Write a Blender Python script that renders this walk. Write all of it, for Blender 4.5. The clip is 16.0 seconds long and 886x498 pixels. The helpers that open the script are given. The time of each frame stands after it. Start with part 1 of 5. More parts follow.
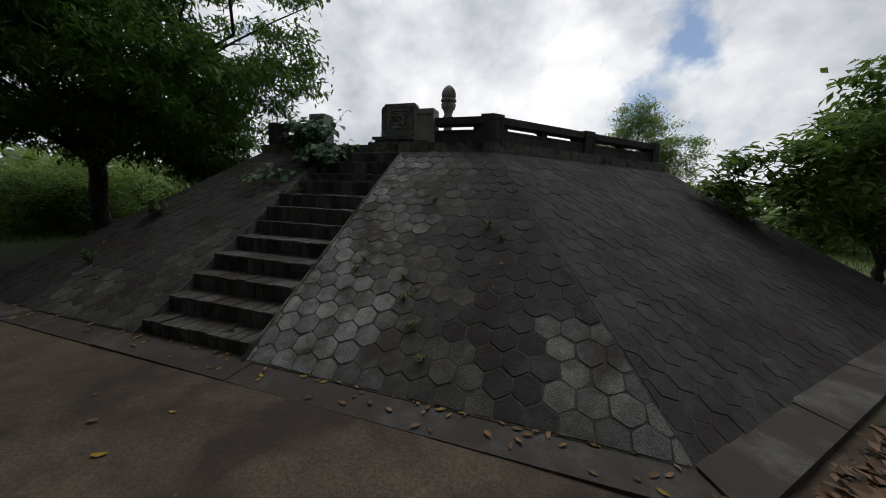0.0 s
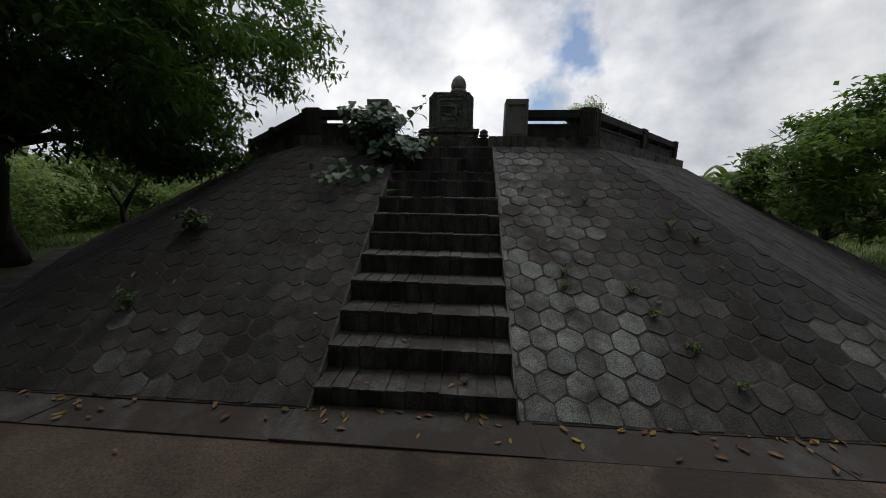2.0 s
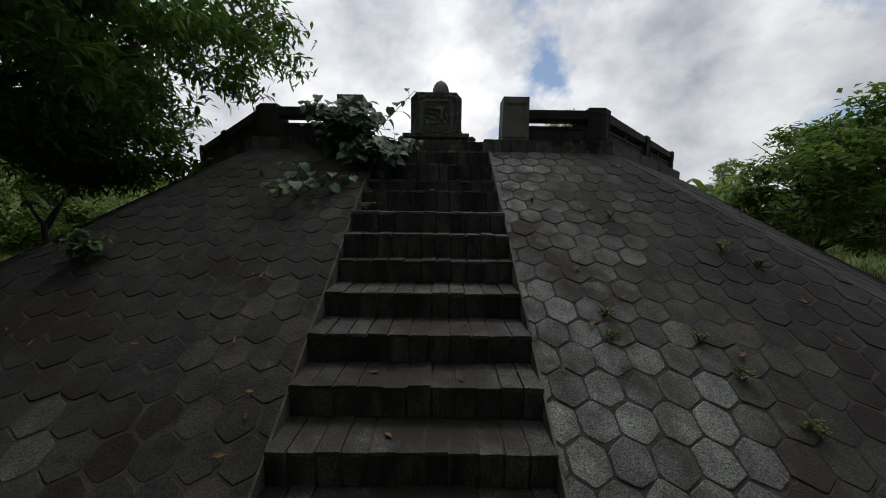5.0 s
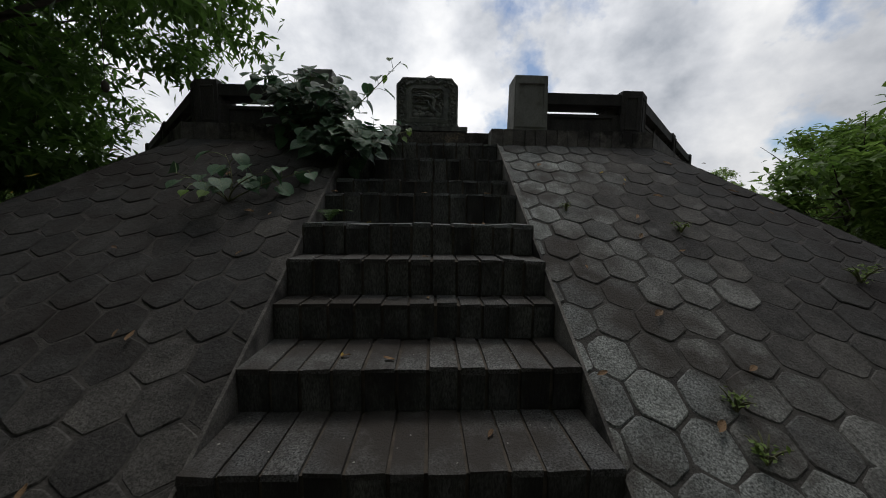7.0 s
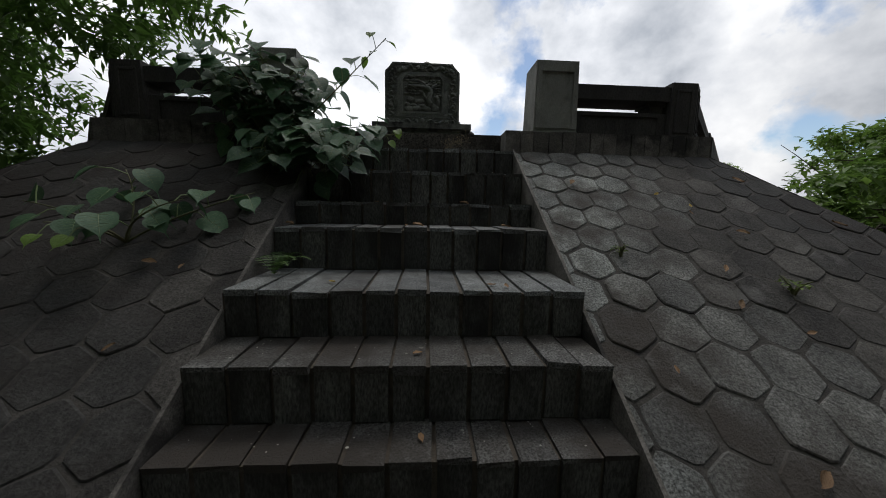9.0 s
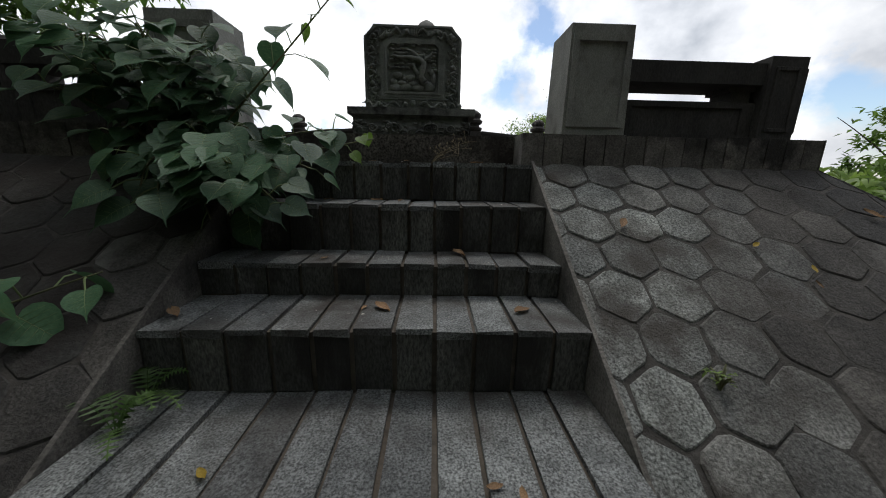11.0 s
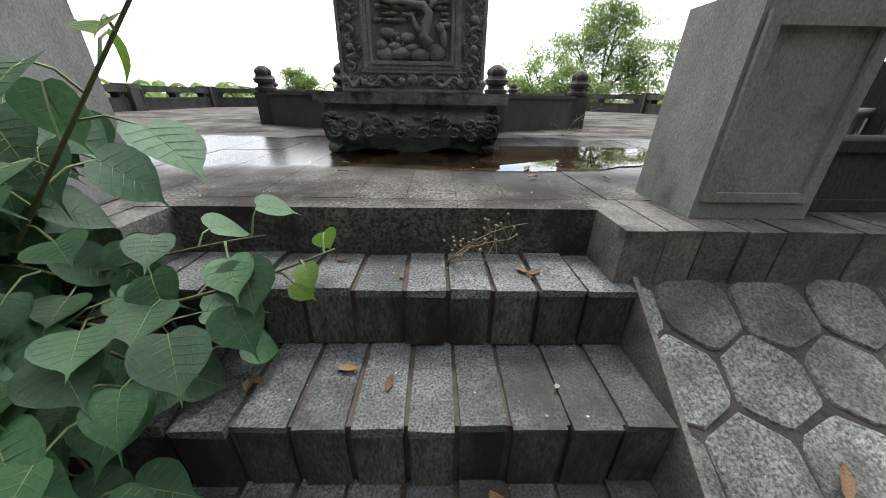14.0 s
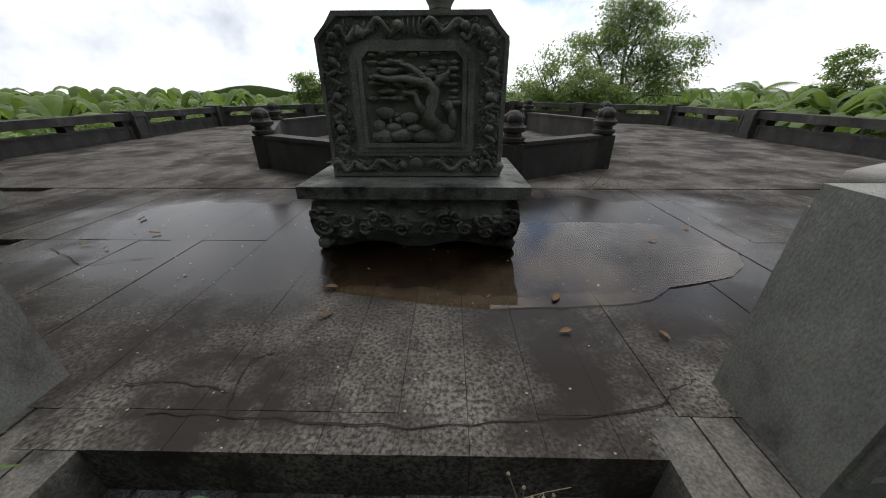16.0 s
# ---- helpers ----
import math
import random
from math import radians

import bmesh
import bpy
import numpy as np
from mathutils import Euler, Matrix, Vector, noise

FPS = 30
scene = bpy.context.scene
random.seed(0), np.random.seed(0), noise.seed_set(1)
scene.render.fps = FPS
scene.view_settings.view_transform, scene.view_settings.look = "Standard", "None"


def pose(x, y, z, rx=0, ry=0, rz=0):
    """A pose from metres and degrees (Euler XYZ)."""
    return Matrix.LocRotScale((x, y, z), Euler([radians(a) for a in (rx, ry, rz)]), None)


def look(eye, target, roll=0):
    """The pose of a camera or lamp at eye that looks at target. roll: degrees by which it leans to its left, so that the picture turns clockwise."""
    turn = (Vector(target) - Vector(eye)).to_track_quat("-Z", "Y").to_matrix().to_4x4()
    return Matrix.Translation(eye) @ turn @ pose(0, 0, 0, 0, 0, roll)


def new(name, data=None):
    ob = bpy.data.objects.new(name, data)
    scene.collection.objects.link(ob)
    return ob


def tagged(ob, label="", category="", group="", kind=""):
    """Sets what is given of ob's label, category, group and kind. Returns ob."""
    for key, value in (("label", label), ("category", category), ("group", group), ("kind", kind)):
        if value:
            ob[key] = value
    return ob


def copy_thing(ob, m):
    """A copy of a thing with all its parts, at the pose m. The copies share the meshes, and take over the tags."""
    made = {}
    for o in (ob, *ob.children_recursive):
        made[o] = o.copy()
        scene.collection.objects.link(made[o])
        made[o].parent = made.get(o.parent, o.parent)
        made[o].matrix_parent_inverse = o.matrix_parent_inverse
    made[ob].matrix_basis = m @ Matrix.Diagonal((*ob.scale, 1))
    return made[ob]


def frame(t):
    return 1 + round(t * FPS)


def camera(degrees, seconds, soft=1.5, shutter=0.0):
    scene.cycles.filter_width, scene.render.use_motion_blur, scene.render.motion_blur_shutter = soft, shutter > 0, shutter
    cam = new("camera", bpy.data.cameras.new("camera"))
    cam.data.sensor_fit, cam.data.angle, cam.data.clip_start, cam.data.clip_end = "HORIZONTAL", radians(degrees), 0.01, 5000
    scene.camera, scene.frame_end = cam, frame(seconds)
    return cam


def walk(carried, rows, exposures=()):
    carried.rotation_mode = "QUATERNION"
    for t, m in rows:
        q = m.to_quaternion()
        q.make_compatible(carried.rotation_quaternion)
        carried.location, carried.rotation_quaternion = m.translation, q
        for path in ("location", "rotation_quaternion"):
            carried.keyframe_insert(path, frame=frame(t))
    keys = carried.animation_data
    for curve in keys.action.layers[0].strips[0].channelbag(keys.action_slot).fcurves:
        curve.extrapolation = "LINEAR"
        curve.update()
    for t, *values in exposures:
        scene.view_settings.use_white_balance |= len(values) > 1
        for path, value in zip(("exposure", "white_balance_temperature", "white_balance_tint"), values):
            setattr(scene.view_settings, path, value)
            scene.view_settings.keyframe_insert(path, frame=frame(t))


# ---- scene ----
cam = camera(108.2, 16.0, soft=1.0)
PATH = [
    (0, (3.014, -1.831, 1.476), (2.421, 0.051, 1.153), 2.1),
    (0.5, (2.192, -1.983, 1.464), (1.646, -0.087, 1.134), 1.9),
    (1, (1.405, -1.918, 1.461), (0.975, 0.004, 1.116), 1.8),
    (1.5, (0.741, -1.860, 1.458), (0.485, 0.093, 1.113), 1.3),
    (2, (0.313, -1.795, 1.487), (0.184, 0.171, 1.144), 1.0),
    (2.5, (0.138, -1.801, 1.496), (0.056, 0.169, 1.158), 1.0),
    (3, (0.129, -1.786, 1.497), (0.068, 0.188, 1.182), 0.5),
    (3.5, (0.134, -1.647, 1.489), (0.088, 0.330, 1.190), 0.7),
    (4, (0.147, -1.455, 1.478), (0.115, 0.524, 1.194), 0.7),
    (6.5, (0.075, -0.203, 1.490), (0.141, 1.784, 1.275), 0.8),
    (7, (0.064, 0.003, 1.486), (0.144, 1.991, 1.285), 0.7),
    (7.5, (0.083, 0.276, 1.535), (0.175, 2.264, 1.336), 0.8),
    (8, (0.090, 0.457, 1.620), (0.197, 2.443, 1.411), 0.9),
    (8.5, (0.063, 0.605, 1.716), (0.183, 2.588, 1.485), 1.0),
    (9, (0.060, 0.722, 1.756), (0.171, 2.702, 1.498), 1.1),
    (11.5, (0.221, 1.637, 2.174), (0.265, 3.556, 1.612), 0.5),
    (12, (0.233, 1.789, 2.228), (0.260, 3.659, 1.520), -0.3),
    (12.5, (0.166, 1.851, 2.342), (0.196, 3.674, 1.521), -0.3),
    (13, (0.197, 2.099, 2.390), (0.223, 3.931, 1.588), 0.5),
    (13.5, (0.178, 2.191, 2.508), (0.208, 4.004, 1.664), 1.0),
    (14, (0.152, 2.354, 2.617), (0.192, 4.159, 1.756), 0.9),
    (14.5, (0.121, 2.475, 2.718), (0.173, 4.270, 1.837), 1.0),
    (15, (0.164, 2.637, 2.822), (0.162, 4.432, 1.940), 0.1),
    (15.5, (0.163, 2.747, 2.916), (0.154, 4.546, 2.043), 0.3),
    (16, (0.169, 2.855, 3.007), (0.133, 4.649, 2.124), -0.2),
]
EXPOSURES = [(0, -0.15), (7.0, -0.1), (9.0, 0.15), (11.5, 0.65), (12.5, 1.4), (13.0, 1.8), (14.5, 1.85), (15.2, 1.2), (16, 0.55)]
walk(cam, [(t, look(eye, target, roll)) for t, eye, target, roll in PATH], EXPOSURES)

# ---- world and light ----
world = bpy.data.worlds.new("sky")
scene.world = world
world.use_nodes = True
wn, wl = world.node_tree.nodes, world.node_tree.links
wn.clear()


def sky_world():
    out = wn.new("ShaderNodeOutputWorld")
    sky = wn.new("ShaderNodeTexSky")
    sky.sky_type, sky.sun_disc = "NISHITA", False
    sky.sun_elevation, sky.sun_rotation = radians(62), radians(8)
    sky.altitude, sky.air_density, sky.dust_density = 10, 1.0, 0.6
    bsky = wn.new("ShaderNodeBackground")
    bsky.inputs["Strength"].default_value = SKY_BLUE
    wl.new(sky.outputs["Color"], bsky.inputs["Color"])
    co = wn.new("ShaderNodeTexCoord")
    mp = wn.new("ShaderNodeMapping")
    mp.inputs["Scale"].default_value = (1.0, 1.0, 1.15)
    mp.inputs["Location"].default_value = (0.35, 0.1, 0.2)
    wl.new(co.outputs["Generated"], mp.inputs["Vector"])
    big = wn.new("ShaderNodeTexNoise")
    big.inputs["Scale"].default_value, big.inputs["Detail"].default_value = 2.3, 9
    big.inputs["Roughness"].default_value, big.inputs["Distortion"].default_value = 0.56, 0.0
    wl.new(mp.outputs["Vector"], big.inputs["Vector"])
    cover = wn.new("ShaderNodeValToRGB")
    cover.color_ramp.elements[0].position, cover.color_ramp.elements[1].position = 0.37, 0.44
    wl.new(big.outputs["Fac"], cover.inputs["Fac"])
    small = wn.new("ShaderNodeTexNoise")
    small.inputs["Scale"].default_value, small.inputs["Detail"].default_value = 3.4, 9
    small.inputs["Roughness"].default_value = 0.55
    mp2 = wn.new("ShaderNodeMapping")
    mp2.inputs["Scale"].default_value = (1.0, 1.0, 1.25)
    mp2.inputs["Location"].default_value = (1.3, 4.1, 2.2)
    wl.new(co.outputs["Generated"], mp2.inputs["Vector"])
    wl.new(mp2.outputs["Vector"], small.inputs["Vector"])
    tone = wn.new("ShaderNodeValToRGB")
    e = tone.color_ramp.elements
    e[0].position, e[0].color = 0.30, (0.36, 0.39, 0.44, 1)
    e[1].position, e[1].color = 0.66, (1.0, 1.0, 1.0, 1)
    m = tone.color_ramp.elements.new(0.47)
    m.color = (0.66, 0.68, 0.72, 1)
    wl.new(small.outputs["Fac"], tone.inputs["Fac"])
    bcl = wn.new("ShaderNodeBackground")
    # clouds are brighter towards the hidden sun
    dot = wn.new("ShaderNodeVectorMath")
    dot.operation = "DOT_PRODUCT"
    dot.inputs[1].default_value = (-0.17, 0.85, 0.50)
    wl.new(co.outputs["Generated"], dot.inputs[0])
    glow = wn.new("ShaderNodeMapRange")
    glow.interpolation_type = "SMOOTHSTEP"
    glow.inputs["From Min"].default_value, glow.inputs["From Max"].default_value = -0.3, 1.0
    glow.inputs["To Min"].default_value, glow.inputs["To Max"].default_value = SKY_FAR, SKY_CLOUD
    wl.new(dot.outputs["Value"], glow.inputs["Value"])
    wl.new(glow.outputs[0], bcl.inputs["Strength"])
    wl.new(tone.outputs["Color"], bcl.inputs["Color"])
    mix = wn.new("ShaderNodeMixShader")
    wl.new(cover.outputs["Color"], mix.inputs["Fac"])
    wl.new(bsky.outputs[0], mix.inputs[1])
    wl.new(bcl.outputs[0], mix.inputs[2])
    wl.new(mix.outputs[0], out.inputs["Surface"])


SKY_BLUE, SKY_CLOUD, SKY_FAR = 0.10, 1.22, 0.27
sky_world()
sun = new("sun", bpy.data.lights.new("sun", "SUN"))
sun.data.energy, sun.data.angle, sun.data.color = 0.7, radians(14), (1.0, 0.96, 0.9)
sun.matrix_world = look((3, 20, 34), (0, 6, 0))


# ---- materials ----
def mat(name, colours, scale=6.0, rough=0.85, bump=0.3, bump_scale=40.0, stain=None, stain_scale=0.8, stain_range=(0.45, 0.6),
        speckle=0.0, speckle_scale=160.0, vary=0.0, stretch=(1, 1, 1), metal=0.0, translucent=0.0, bump_depth=0.01, island=0.0):
    """Colour grain between two or three colours, a larger stain over it, speckles, a bump and a shift from piece to piece."""
    m = bpy.data.materials.new(name)
    m.use_nodes = True
    n, l = m.node_tree.nodes, m.node_tree.links
    b = n["Principled BSDF"]
    b.inputs["Roughness"].default_value, b.inputs["Metallic"].default_value = rough, metal
    co = n.new("ShaderNodeTexCoord")
    mp = n.new("ShaderNodeMapping")
    mp.inputs["Scale"].default_value = stretch
    l.new(co.outputs["Object"], mp.inputs["Vector"])

    def noise_node(sc, detail=6, rg=0.6):
        t = n.new("ShaderNodeTexNoise")
        t.inputs["Scale"].default_value, t.inputs["Detail"].default_value, t.inputs["Roughness"].default_value = sc, detail, rg
        l.new(mp.outputs["Vector"], t.inputs["Vector"])
        return t

    g = noise_node(scale)
    ramp = n.new("ShaderNodeValToRGB")
    el = ramp.color_ramp.elements
    el[0].position, el[1].position = 0.32, 0.68
    el[0].color, el[1].color = (*colours[0], 1), (*colours[-1], 1)
    if len(colours) == 3:
        el.new(0.5).color = (*colours[1], 1)
    l.new(g.outputs["Fac"], ramp.inputs["Fac"])
    col = ramp.outputs["Color"]

    def mixed(fac, a, c, mode="MIX"):
        x = n.new("ShaderNodeMix")
        x.data_type, x.blend_type = "RGBA", mode
        l.new(fac, x.inputs["Factor"]) if not isinstance(fac, float) else setattr(x.inputs["Factor"], "default_value", fac)
        l.new(a, x.inputs["A"])
        l.new(c, x.inputs["B"]) if not isinstance(c, tuple) else setattr(x.inputs["B"], "default_value", (*c, 1))
        return x.outputs["Result"]

    if speckle:
        sp = noise_node(speckle_scale, 2)
        r2 = n.new("ShaderNodeValToRGB")
        r2.color_ramp.elements[0].position, r2.color_ramp.elements[1].position = 0.35, 0.65
        r2.color_ramp.elements[0].color = (1 - speckle,) * 3 + (1,)
        r2.color_ramp.elements[1].color = (1 + speckle,) * 3 + (1,)
        l.new(sp.outputs["Fac"], r2.inputs["Fac"])
        col = mixed(1.0, col, r2.outputs["Color"], "MULTIPLY")
    if vary or island:
        src = n.new("ShaderNodeObjectInfo").outputs["Random"] if vary else n.new("ShaderNodeNewGeometry").outputs["Random Per Island"]
        amount = vary or island
        r3 = n.new("ShaderNodeValToRGB")
        r3.color_ramp.elements[0].color = (1 - amount,) * 3 + (1,)
        r3.color_ramp.elements[1].color = (1 + amount * 0.8, 1 + amount * 0.8, 1 + amount * 0.7, 1)
        l.new(src, r3.inputs["Fac"])
        col = mixed(1.0, col, r3.outputs["Color"], "MULTIPLY")
    if stain:
        st = noise_node(stain_scale, 8, 0.65)
        r4 = n.new("ShaderNodeValToRGB")
        r4.color_ramp.elements[0].position, r4.color_ramp.elements[1].position = stain_range
        l.new(st.outputs["Fac"], r4.inputs["Fac"])
        col = mixed(r4.outputs["Color"], col, stain)
    l.new(col, b.inputs["Base Color"])
    if bump:
        bn = noise_node(bump_scale, 8, 0.65)
        bp = n.new("ShaderNodeBump")
        bp.inputs["Strength"].default_value, bp.inputs["Distance"].default_value = bump, bump_depth
        l.new(bn.outputs["Fac"], bp.inputs["Height"])
        l.new(bp.outputs["Normal"], b.inputs["Normal"])
    if translucent:
        tr = n.new("ShaderNodeBsdfTranslucent")
        l.new(col, tr.inputs["Color"])
        mx = n.new("ShaderNodeMixShader")
        mx.inputs["Fac"].default_value = translucent
        l.new(b.outputs[0], mx.inputs[1])
        l.new(tr.outputs[0], mx.inputs[2])
        l.new(mx.outputs[0], n["Material Output"].inputs["Surface"])
    return m


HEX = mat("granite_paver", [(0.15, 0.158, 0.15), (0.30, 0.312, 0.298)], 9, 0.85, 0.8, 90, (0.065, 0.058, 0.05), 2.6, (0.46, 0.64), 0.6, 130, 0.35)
HEX_DARK = mat("dark_paver", [(0.029, 0.028, 0.027), (0.064, 0.062, 0.059)], 7, 0.9, 0.8, 50, (0.026, 0.021, 0.018), 1.3, (0.45, 0.6), 0.3, 90, island=0.25)
MORTAR = mat("earthy_mortar", [(0.036, 0.033, 0.03), (0.09, 0.083, 0.074)], 14, 0.95, 0.8, 60)
SLAB = mat("granite_step", [(0.10, 0.106, 0.106), (0.21, 0.22, 0.22)], 11, 0.7, 0.8, 110, (0.05, 0.044, 0.038), 1.8, (0.5, 0.66), 0.65, 170, 0.3)
# darker copy of SLAB: soil film and tree shade both in the colour
SLAB_SHADED = mat("soiled_shaded_granite_step", [(0.072, 0.071, 0.068), (0.15, 0.151, 0.147)], 11, 0.75, 0.8, 110, (0.042, 0.035, 0.029), 2.2, (0.38, 0.58), 0.8, 150, 0.3)
# algae streaks, plus the shade of the backlit riser fronts mixed into the colour
RISER = mat("algae_and_shade_granite", [(0.042, 0.042, 0.038), (0.12, 0.12, 0.112)], 9, 0.8, 0.7, 90, (0.02, 0.018, 0.016), 3.0, (0.47, 0.6), 0.5, 150, 0.35, (1, 1, 0.35))
STEP_CORE = mat("step_mortar", [(0.055, 0.046, 0.037), (0.12, 0.10, 0.078)], 20, 0.95, 0.6, 80)
POST = mat("weathered_concrete", [(0.22, 0.222, 0.204), (0.36, 0.36, 0.33)], 8, 0.9, 0.35, 160, (0.06, 0.055, 0.048), 4.0, (0.50, 0.68), 0.18, 210, 0.12, (1, 1, 0.6))
RAIL = mat("blackened_concrete", [(0.035, 0.033, 0.031), (0.085, 0.08, 0.074)], 5, 0.92, 0.5, 80, (0.16, 0.155, 0.145), 3.0, (0.62, 0.72), 0.25, 120, 0.2, (1, 1, 0.4))
CURB = mat("stained_brick_curb", [(0.10, 0.093, 0.084), (0.21, 0.196, 0.18)], 9, 0.9, 0.6, 90, (0.03, 0.028, 0.026), 2.5, (0.5, 0.62), 0.3, 120, 0.3)
APRON = mat("apron_concrete", [(0.045, 0.041, 0.037), (0.11, 0.104, 0.095)], 4, 0.8, 0.5, 60, (0.042, 0.032, 0.025), 2.1, (0.40, 0.54), 0.3, 120, 0.2)
STELE = mat("carved_greenstone", [(0.14, 0.15, 0.134), (0.27, 0.282, 0.25)], 8, 0.8, 0.5, 110, (0.028, 0.028, 0.026), 2.6, (0.52, 0.68), 0.25, 160)
PLINTH = mat("black_streaked_stone", [(0.10, 0.106, 0.094), (0.22, 0.228, 0.20)], 9, 0.8, 0.5, 110, (0.02, 0.019, 0.017), 4.0, (0.46, 0.6), 0.25, 160)
CRACK = mat("crack_dirt", [(0.012, 0.010, 0.009), (0.03, 0.026, 0.022)], 30, 0.95, 0)
CRUMB = mat("pale_crumb", [(0.25, 0.24, 0.22), (0.5, 0.48, 0.44)], 8, 0.9, 0, island=0.4)
WALL_DARK = mat("dark_rendered_wall", [(0.042, 0.038, 0.035), (0.09, 0.081, 0.074)], 4, 0.8, 0.4, 60, (0.018, 0.016, 0.015), 1.6, (0.5, 0.65), 0.2, 90, 0, (1, 1, 0.4))
BARK = mat("bark", [(0.03, 0.024, 0.018), (0.09, 0.072, 0.055)], 12, 0.95, 0.9, 40, stretch=(1, 1, 0.3))
TREE_LEAF = mat("dark_tree_leaf", [(0.055, 0.12, 0.022), (0.14, 0.26, 0.05)], 1.5, 0.55, 0, translucent=0.5, island=0.3)
BRIGHT_LEAF = mat("bright_leaf", [(0.19, 0.29, 0.08), (0.36, 0.47, 0.17)], 1.2, 0.6, 0, translucent=0.55, island=0.3)
BUSH_LEAF = mat("bush_leaf", [(0.085, 0.16, 0.03), (0.19, 0.30, 0.06)], 1.5, 0.5, 0, translucent=0.5, island=0.3)
BANANA_LEAF = mat("banana_leaf", [(0.13, 0.22, 0.04), (0.25, 0.35, 0.08)], 2, 0.5, 0, translucent=0.45, vary=0.3)
FICUS_LEAF = mat("fig_leaf", [(0.045, 0.115, 0.055), (0.085, 0.175, 0.085)], 9, 0.42, 0.3, 30, vary=0.35, translucent=0.22)
FICUS_YOUNG = mat("young_fig_leaf", [(0.13, 0.24, 0.03), (0.2, 0.33, 0.06)], 9, 0.42, 0.3, 30, vary=0.2, translucent=0.4)
FICUS_VEIN = mat("fig_vein", [(0.14, 0.2, 0.08), (0.2, 0.26, 0.11)], 9, 0.6, 0)
FICUS_STEM = mat("fig_stem", [(0.08, 0.09, 0.04), (0.15, 0.15, 0.07)], 14, 0.7, 0.4, 60)
WEED_LEAF = mat("weed_leaf", [(0.04, 0.09, 0.02), (0.09, 0.16, 0.035)], 5, 0.55, 0, translucent=0.3, island=0.3)
DRY_LEAF = mat("dead_leaf", [(0.16, 0.085, 0.045), (0.34, 0.22, 0.12)], 20, 0.8, 0.4, 80, vary=0.45, translucent=0.1)
YELLOW_LEAF = mat("yellow_leaf", [(0.34, 0.22, 0.02), (0.5, 0.36, 0.05)], 20, 0.6, 0.3, 80, vary=0.3, translucent=0.2)
LITTER = mat("leaf_litter", [(0.08, 0.045, 0.028), (0.26, 0.16, 0.10)], 6, 0.85, 0, island=0.5)
GRASS = mat("grass_blade", [(0.10, 0.17, 0.03), (0.20, 0.28, 0.06)], 3, 0.6, 0, translucent=0.3, island=0.3)
DRY_STEM = mat("dry_stem", [(0.16, 0.13, 0.08), (0.26, 0.21, 0.14)], 30, 0.9, 0)
TEAL = mat("teal_sheet", [(0.03, 0.24, 0.24), (0.05, 0.34, 0.33)], 3, 0.5, 0.2, 20)
STOOL = mat("pale_concrete", [(0.28, 0.27, 0.25), (0.42, 0.41, 0.38)], 6, 0.85, 0.4, 60, (0.12, 0.11, 0.1), 3, (0.55, 0.7), 0.2)


def floor_material():
    """Platform concrete: dry pale crust, dark stains, and a wet area of its own outline that is smoother."""
    m = mat("platform_floor", [(0.072, 0.064, 0.056), (0.172, 0.158, 0.142)], 5, 0.8, 0.9, 70, (0.036, 0.03, 0.026), 2.3, (0.44, 0.60), 0.65, 95, 0.15, bump_depth=0.004)
    n, l = m.node_tree.nodes, m.node_tree.links
    b = n["Principled BSDF"]
    co = n.new("ShaderNodeTexCoord")
    nz = n.new("ShaderNodeTexNoise")
    nz.inputs["Scale"].default_value, nz.inputs["Detail"].default_value = 1.7, 6
    l.new(co.outputs["Object"], nz.inputs["Vector"])
    sub = n.new("ShaderNodeVectorMath")
    sub.operation = "SUBTRACT"
    l.new(co.outputs["Object"], sub.inputs[0])
    sub.inputs[1].default_value = (0.0, 4.5, 2.315)
    sc = n.new("ShaderNodeVectorMath")
    sc.operation = "MULTIPLY"
    sc.inputs[1].default_value = (0.36, 0.95, 0)
    l.new(sub.outputs[0], sc.inputs[0])
    ln = n.new("ShaderNodeVectorMath")
    ln.operation = "LENGTH"
    l.new(sc.outputs[0], ln.inputs[0])
    ad = n.new("ShaderNodeMath")
    ad.operation = "MULTIPLY_ADD"
    l.new(nz.outputs["Fac"], ad.inputs[0])
    ad.inputs[1].default_value = 0.9
    l.new(ln.outputs["Value"], ad.inputs[2])
    wet = n.new("ShaderNodeMapRange")
    wet.inputs["From Min"].default_value, wet.inputs["From Max"].default_value = 1.42, 1.12
    l.new(ad.outputs[0], wet.inputs["Value"])
    rr = n.new("ShaderNodeMapRange")
    rr.inputs["To Min"].default_value, rr.inputs["To Max"].default_value = 0.95, 0.22
    b.inputs["Specular IOR Level"].default_value = 0.3
    l.new(wet.outputs[0], rr.inputs["Value"])
    l.new(rr.outputs[0], b.inputs["Roughness"])
    old = b.inputs["Base Color"].links[0].from_socket
    dark = n.new("ShaderNodeMix")
    dark.data_type, dark.blend_type = "RGBA", "MULTIPLY"
    l.new(wet.outputs[0], dark.inputs["Factor"])
    l.new(old, dark.inputs["A"])
    dark.inputs["B"].default_value = (0.24, 0.21, 0.19, 1)
    l.new(dark.outputs["Result"], b.inputs["Base Color"])
    bump_node = [x for x in n if x.bl_idname == "ShaderNodeBump"][0]
    bs = n.new("ShaderNodeMapRange")
    bs.inputs["To Min"].default_value, bs.inputs["To Max"].default_value = 0.5, 0.06
    l.new(wet.outputs[0], bs.inputs["Value"])
    l.new(bs.outputs[0], bump_node.inputs["Strength"])
    return m


FLOOR = floor_material()


